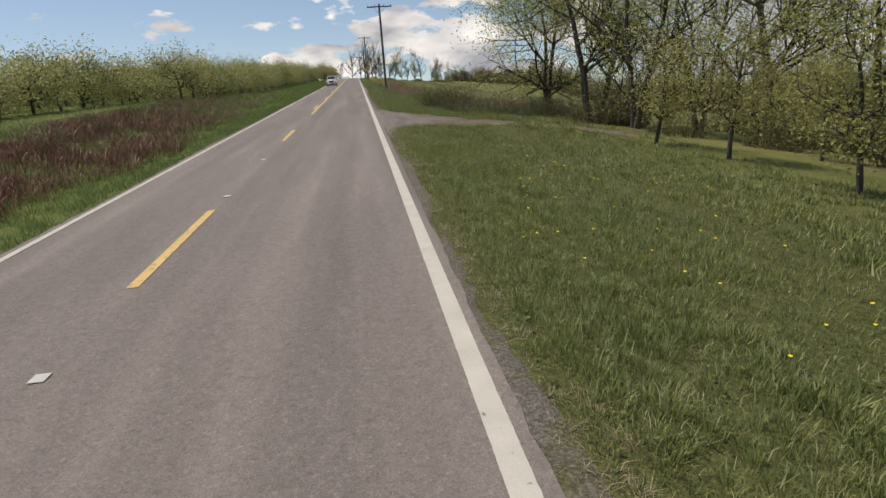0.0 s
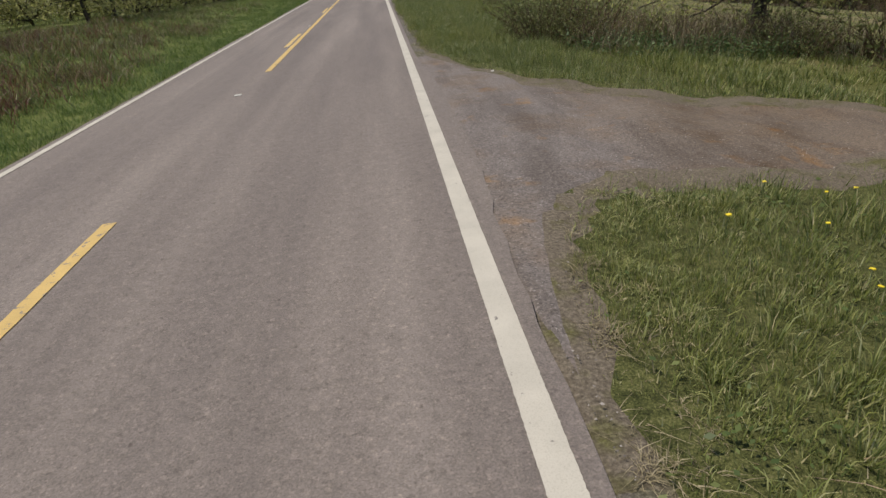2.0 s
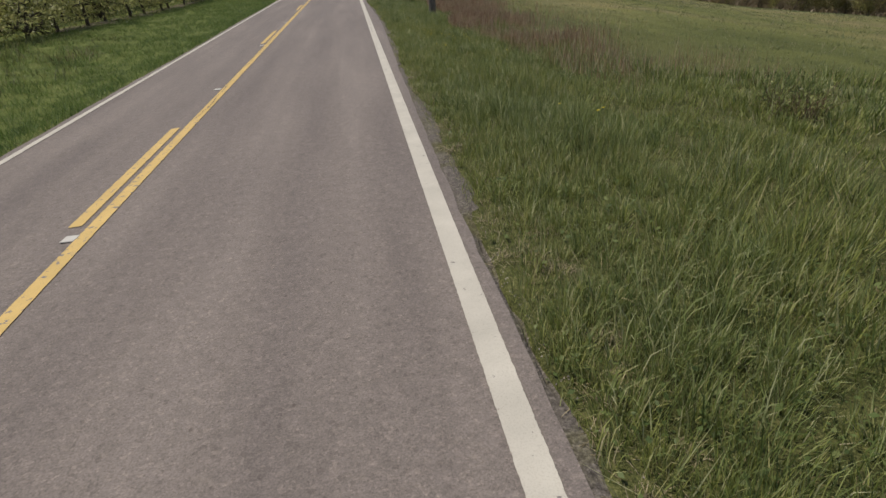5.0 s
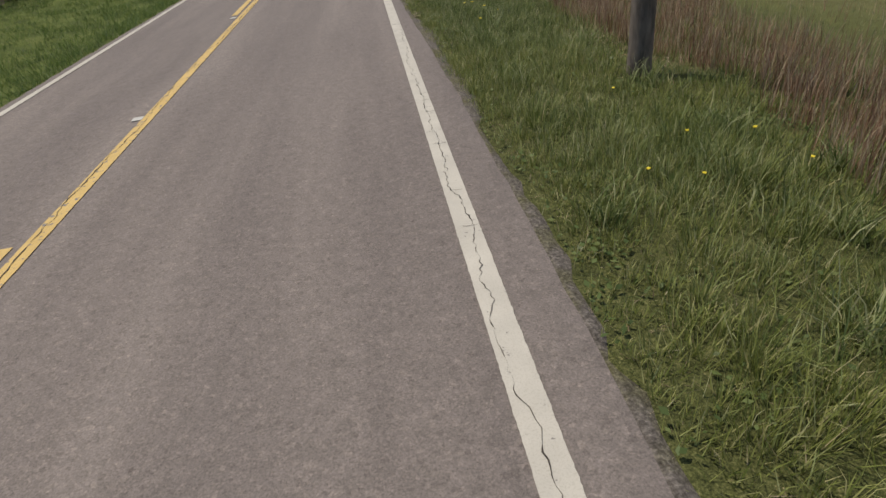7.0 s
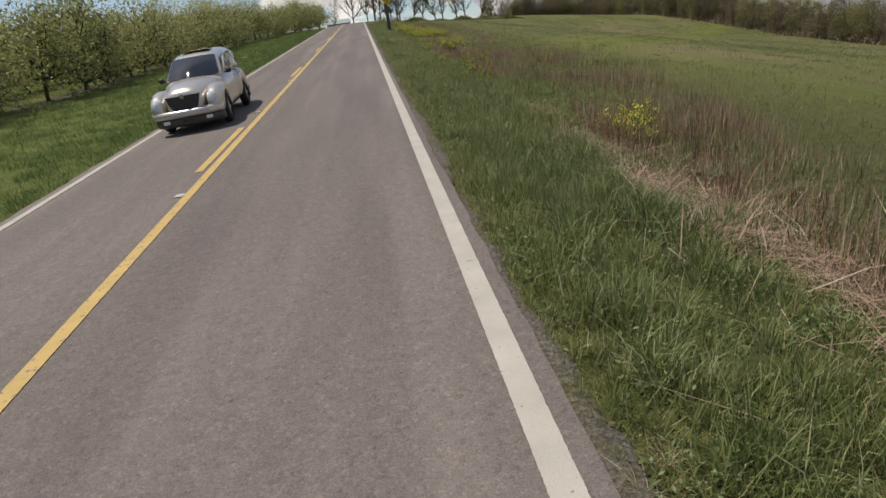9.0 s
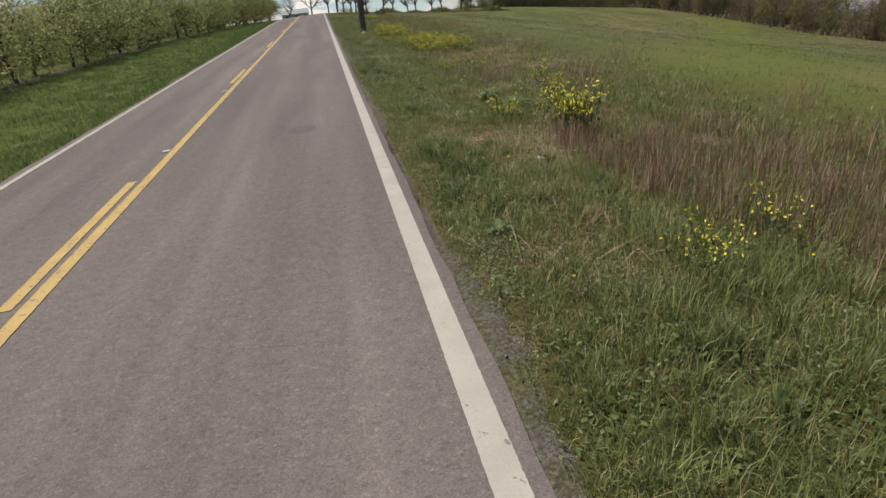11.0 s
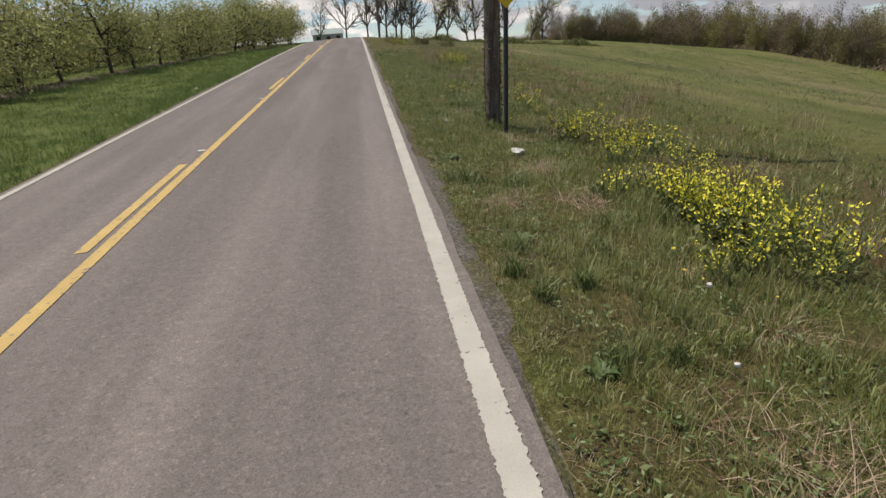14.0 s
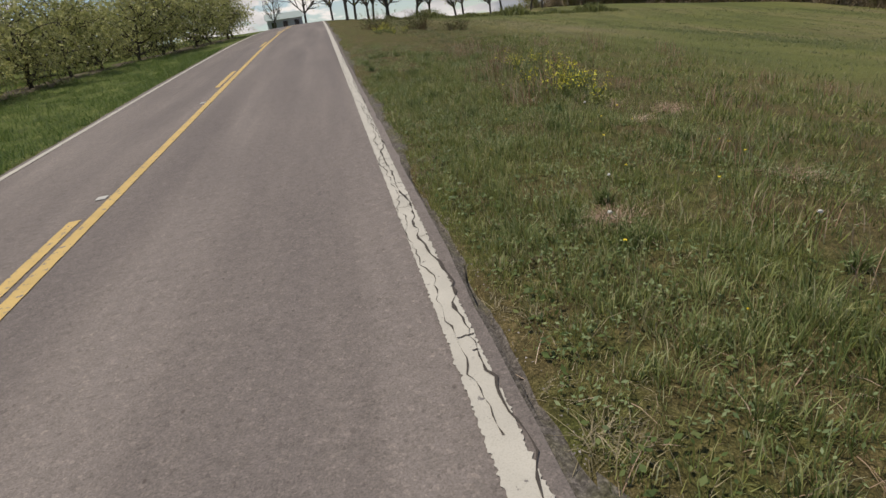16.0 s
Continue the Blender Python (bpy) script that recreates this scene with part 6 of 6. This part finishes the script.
def build_car():
    car = new("car")
    # cabin tub between the wheels, narrowing over both axles
    bm = loft([car_ring(y, w, b, t, c) for y, w, b, t, c in ((-0.92, 0.70, 0.30, 0.98, 0.05), (-0.84, 0.76, 0.24, 1.00, 0.05), (-0.6, 0.80, 0.22, 1.03, 0.02), (0.2, 0.815, 0.22, 1.03, 0.02), (0.84, 0.81, 0.24, 1.03, 0.02), (0.90, 0.76, 0.28, 1.03, 0.02), (1.0, 0.70, 0.36, 1.02, 0.02), (1.7, 0.70, 0.40, 1.03, 0.02), (2.02, 0.69, 0.40, 1.00, 0.02), (2.10, 0.62, 0.44, 0.90, 0.0))])
    part("body", bm, CARPAINT, car, "champagne silver painted body", True)
    # tapering bonnet that runs down to the grille
    bm = loft([car_ring(y, w, b, t, c, 0.0, 0.55) for y, w, b, t, c in ((-2.09, 0.34, 0.46, 0.74, 0.03), (-2.04, 0.41, 0.42, 0.83, 0.05), (-1.85, 0.46, 0.38, 0.885, 0.075), (-1.5, 0.54, 0.38, 0.935, 0.085), (-1.15, 0.62, 0.38, 0.975, 0.075), (-0.8, 0.70, 0.40, 1.01, 0.05), (-0.66, 0.72, 0.42, 1.02, 0.03))])
    part("bonnet", bm, CARPAINT, car, "long crowned silver bonnet", True)
    bm = loft([car_ring(y, w, 0.94, t, 0.03) for y, w, t in ((-0.66, 0.70, 1.05), (-0.42, 0.695, 1.20), (-0.16, 0.66, 1.40), (0.05, 0.65, 1.49), (0.3, 0.65, 1.53), (0.8, 0.66, 1.56), (1.35, 0.66, 1.55), (1.72, 0.65, 1.49), (1.95, 0.64, 1.28), (2.04, 0.62, 1.02))])
    part("roof", bm, CARPAINT, car, "arched silver roof and pillars", True)

    def pane(name, pts, lab):
        bm = bmesh.new()
        f = bm.faces.new([bm.verts.new(p) for p in pts])
        bmesh.ops.recalc_face_normals(bm, faces=bm.faces)
        bmesh.ops.inset_region(bm, faces=[f], thickness=0.02)
        part(name, bm, GLASS, car, lab)

    bm = patch(lambda u: (0.66 * u, -0.82 + 0.17 * u * u, 1.055 - 0.02 * u * u), lambda u: (0.54 * u, -0.13 + 0.10 * u * u, 1.475 - 0.02 * u * u))
    part("windscreen", bm, GLASS, car, "dark raked windscreen", True)
    for s in (-1, 1):
        for y0, y1, yt0, yt1, zt0, zt1 in ((-0.36, 0.36, -0.06, 0.36, 1.36, 1.44), (0.42, 1.10, 0.42, 1.10, 1.44, 1.45), (1.16, 1.74, 1.16, 1.62, 1.445, 1.36)):
            xs_, xt = s * 0.735, s * 0.688
            pane("side_window", [(xs_, y0, 1.07), (xs_, y1, 1.07), (xt, yt1, zt1), (xt, yt0, zt0)], "tinted side window")
    pane("rear_window", [(-0.48, 2.05, 1.08), (0.48, 2.05, 1.08), (0.46, 1.92, 1.36), (-0.46, 1.92, 1.36)], "dark rear window")
    bm = bmesh.new()
    soft_box(bm, (0, 0.42, 1.580), (0.74, 0.46, 0.012), 0.004)
    part("sunroof", bm, GLASS, car, "dark glass sunroof")
    for s in (-1, 1):
        fr = [(-2.07, 0.09, 0.44, 0.60), (-2.0, 0.150, 0.40, 0.72), (-1.85, 0.180, 0.36, 0.80), (-1.70, 0.190, 0.34, 0.84), (-1.60, 0.195, 0.34, 0.865), (-1.45, 0.20, 0.34, 0.88), (-1.30, 0.20, 0.34, 0.88), (-1.15, 0.20, 0.34, 0.87), (-1.0, 0.19, 0.34, 0.84), (-0.92, 0.18, 0.32, 0.82), (-0.7, 0.15, 0.30, 0.72), (-0.45, 0.11, 0.32, 0.58)]
        bm = loft([car_ring(y, w, arch(y, -1.30, b), t, 0.03, s * (0.655 + (0.02 if y > -0.8 else 0)), 0.7) for y, w, b, t in fr])
        part("front_wing", bm, CARPAINT, car, "bulging silver front wing", True)
        rw = [(0.62, 0.08, 0.34, 0.62), (0.80, 0.13, 0.32, 0.78), (0.92, 0.16, 0.32, 0.86), (1.05, 0.16, 0.34, 0.92), (1.16, 0.160, 0.34, 0.95), (1.28, 0.160, 0.34, 0.96), (1.40, 0.160, 0.34, 0.95), (1.52, 0.16, 0.34, 0.93), (1.64, 0.165, 0.36, 0.87), (1.85, 0.14, 0.38, 0.80), (2.05, 0.08, 0.44, 0.66)]
        bm = loft([car_ring(y, w, arch(y, 1.28, b), t, 0.03, s * 0.68, 0.7) for y, w, b, t in rw])
        part("rear_wing", bm, CARPAINT, car, "bulging silver rear wing", True)
        bm = bmesh.new()
        bmesh.ops.create_uvsphere(bm, u_segments=18, v_segments=12, radius=1, matrix=Matrix.Translation((s * 0.635, -1.96, 0.665)) @ Matrix.Rotation(radians(-24), 4, "X") @ Matrix.Diagonal((0.12, 0.11, 0.15, 1)))
        part("headlight", bm, LENS, car, "clear oval headlight", True)
        bm = bmesh.new()
        soft_box(bm, (s * 0.50, -2.17, 0.30), (0.15, 0.03, 0.07), 0.01)
        part("fog_light", bm, LENS, car, "small clear fog light")
        bm = bmesh.new()
        bmesh.ops.create_uvsphere(bm, u_segments=14, v_segments=10, radius=1, matrix=Matrix.Translation((s * 0.86, -0.46, 1.06)) @ Matrix.Diagonal((0.08, 0.05, 0.06, 1)))
        soft_box(bm, (s * 0.80, -0.46, 1.03), (0.12, 0.03, 0.03), 0.008)
        part("wing_mirror", bm, BLACK, car, "black wing mirror", True)
        bm = bmesh.new()
        soft_box(bm, (s * 0.62, 2.07, 0.78), (0.12, 0.05, 0.26), 0.02)
        part("tail_light", bm, plain("red_lens", (0.35, 0.02, 0.02), 0.2), car, "red tail light")
        for y in (-0.46, 0.39):
            bm = bmesh.new()
            soft_box(bm, (s * 0.832, y + 0.62, 0.90), (0.03, 0.14, 0.025), 0.008)
            part("door_handle", bm, CHROME, car, "chrome door handle")
        for y in (-1.30, 1.28):
            bm = bmesh.new()
            prof = [(0.10, 0.20), (0.10, 0.275), (0.075, 0.315), (0.0, 0.325), (-0.075, 0.315), (-0.10, 0.275), (-0.10, 0.20)]
            vs = [[bm.verts.new((s * 0.735 + px_, y + math.cos(a) * pr, 0.325 + math.sin(a) * pr)) for px_, pr in prof] for a in np.linspace(0, 2 * math.pi, 30, endpoint=False)]
            for k in range(30):
                for j in range(7):
                    bm.faces.new((vs[k][j], vs[k][(j + 1) % 7], vs[(k + 1) % 30][(j + 1) % 7], vs[(k + 1) % 30][j]))
            bmesh.ops.recalc_face_normals(bm, faces=bm.faces)
            wheel = part("wheel", bm, RUBBER, car, "black tyre on an alloy rim", True)
            bm = bmesh.new()
            solid_tube(bm, (s * 0.70, y, 0.325), (s * 0.79, y, 0.325), 0.20, 0.20, 24)
            for k in range(5):
                a = 2 * math.pi * k / 5
                soft_box(bm, (s * 0.80, y + math.cos(a) * 0.10, 0.325 + math.sin(a) * 0.10), (0.025, 0.19, 0.05), 0.006, Matrix.Rotation(a, 4, "X"))
            part("rim", bm, ALLOY, wheel)
    # grille, bumpers and plate
    bm = loft([[(x * k, y, z) for x, z in ((-0.40, 0.80), (0.40, 0.80), (0.36, 0.66), (0.28, 0.52), (-0.28, 0.52), (-0.36, 0.66))] for y, k in ((-2.02, 1.0), (-2.105, 0.97))])
    grille = part("grille", bm, BLACK, car, "dark eggcrate grille")
    for k in range(6):
        bm = bmesh.new()
        soft_box(bm, (0, -2.108, 0.555 + k * 0.042), (0.56 + 0.03 * k, 0.010, 0.012), 0.003)
        part("grille_bar", bm, GRILLEBAR, grille)
    bm = bmesh.new()
    solid_tube(bm, (0, -2.12, 0.785), (0, -2.10, 0.785), 0.05, 0.05, 14)
    part("badge", bm, CHROME, grille, "small round chrome badge")
    for y, sgn in ((-2.12, -1), (2.12, 1)):
        bm = loft([[(x, y + sgn * (0.06 * (1 - (x / 0.83) ** 2) - 0.16 * abs(x / 0.83) ** 4) + dy * -sgn, z) for dy, z in ((0.02, 0.36), (-0.04, 0.38), (-0.055, 0.44), (-0.035, 0.50), (0.03, 0.525), (0.16, 0.50), (0.16, 0.37))] for x in np.linspace(-0.83, 0.83, 17)])
        part("bumper", bm, CARPAINT, car, "wraparound silver bumper", True)
        bm = loft([[(x, y + sgn * (0.02 * (1 - (x / 0.80) ** 2) - 0.18 * abs(x / 0.80) ** 4) + dy * -sgn, z) for dy, z in ((0.06, 0.17), (0.0, 0.22), (-0.01, 0.30), (0.0, 0.365), (0.16, 0.365), (0.16, 0.19))] for x in np.linspace(-0.80, 0.80, 17)])
        part("valance", bm, BUMPER, car, "dark grey lower valance", True)
    bm = bmesh.new()
    soft_box(bm, (0, -2.212, 0.445), (1.10, 0.02, 0.024), 0.006)
    part("bumper_strip", bm, CHROME, car, "bright bumper strip")
    bm = bmesh.new()
    soft_box(bm, (0, -2.19, 0.30), (0.31, 0.012, 0.12), 0.004)
    plate_ = part("number_plate", bm, BUMPER, car, "pale number plate")
    bm = bmesh.new()
    for k in range(5):
        soft_box(bm, (-0.10 + 0.05 * k, -2.198, 0.30), (0.03, 0.003, 0.06), 0.001)
    part("plate_bars", bm, BLACK, plate_)
    bm = bmesh.new()
    soft_box(bm, (0, 0, 0.28), (1.2, 3.7, 0.16), 0.03)
    part("underbody", bm, BLACK, car)
    return tagged(car, "champagne silver retro-styled wagon on the far lane", "car")


car = build_car()
car.matrix_basis = Matrix.LocRotScale((-4.13, 78.60, float(road_z(-4.13, 78.60))), Euler((0, radians(-2.3), radians(1.5))), (0.82, 0.88, 0.90))

# ---- buildings past the hilltop ----
WALL = plain("grey_clapboard", (0.42, 0.42, 0.40), 0.8)
ROOF = plain("pale_green_metal_roof", (0.34, 0.40, 0.37), 0.5, vary=0.08)
house = new("house")
hx, hy = -6.4, 232.0
house.matrix_basis = pose(hx, hy, level(hx, hy), 0, 0, 6)
bm = bmesh.new()
soft_box(bm, (0, 0, 1.0), (6.0, 4.6, 2.2), 0.02)
wall = part("wall", bm, WALL, house, "pale grey clapboard walls")
bm = bmesh.new()
pts = [(-3.3, -2.6, 2.05), (3.3, -2.6, 2.05), (3.3, 2.6, 2.05), (-3.3, 2.6, 2.05), (-3.3, 0, 3.0), (3.3, 0, 3.0)]
vs = [bm.verts.new(p) for p in pts]
for f in ((0, 1, 5, 4), (2, 3, 4, 5), (1, 2, 5), (3, 0, 4), (0, 3, 2, 1)):
    bm.faces.new([vs[k] for k in f])
roof = part("roof", bm, ROOF, house, "pale green metal gable roof")
bm = bmesh.new()
soft_box(bm, (-0.6, 0.1, 3.15), (0.45, 0.45, 0.9), 0.02)
part("chimney", bm, WALL, roof)
for x in (-2.0, 0.0, 2.0):
    bm = bmesh.new()
    soft_box(bm, (x, -2.32, 1.25), (0.8, 0.06, 0.9), 0.01)
    part("window", bm, GLASS, house, "dark window")
tagged(house, "low pale house with a green metal roof", "house")
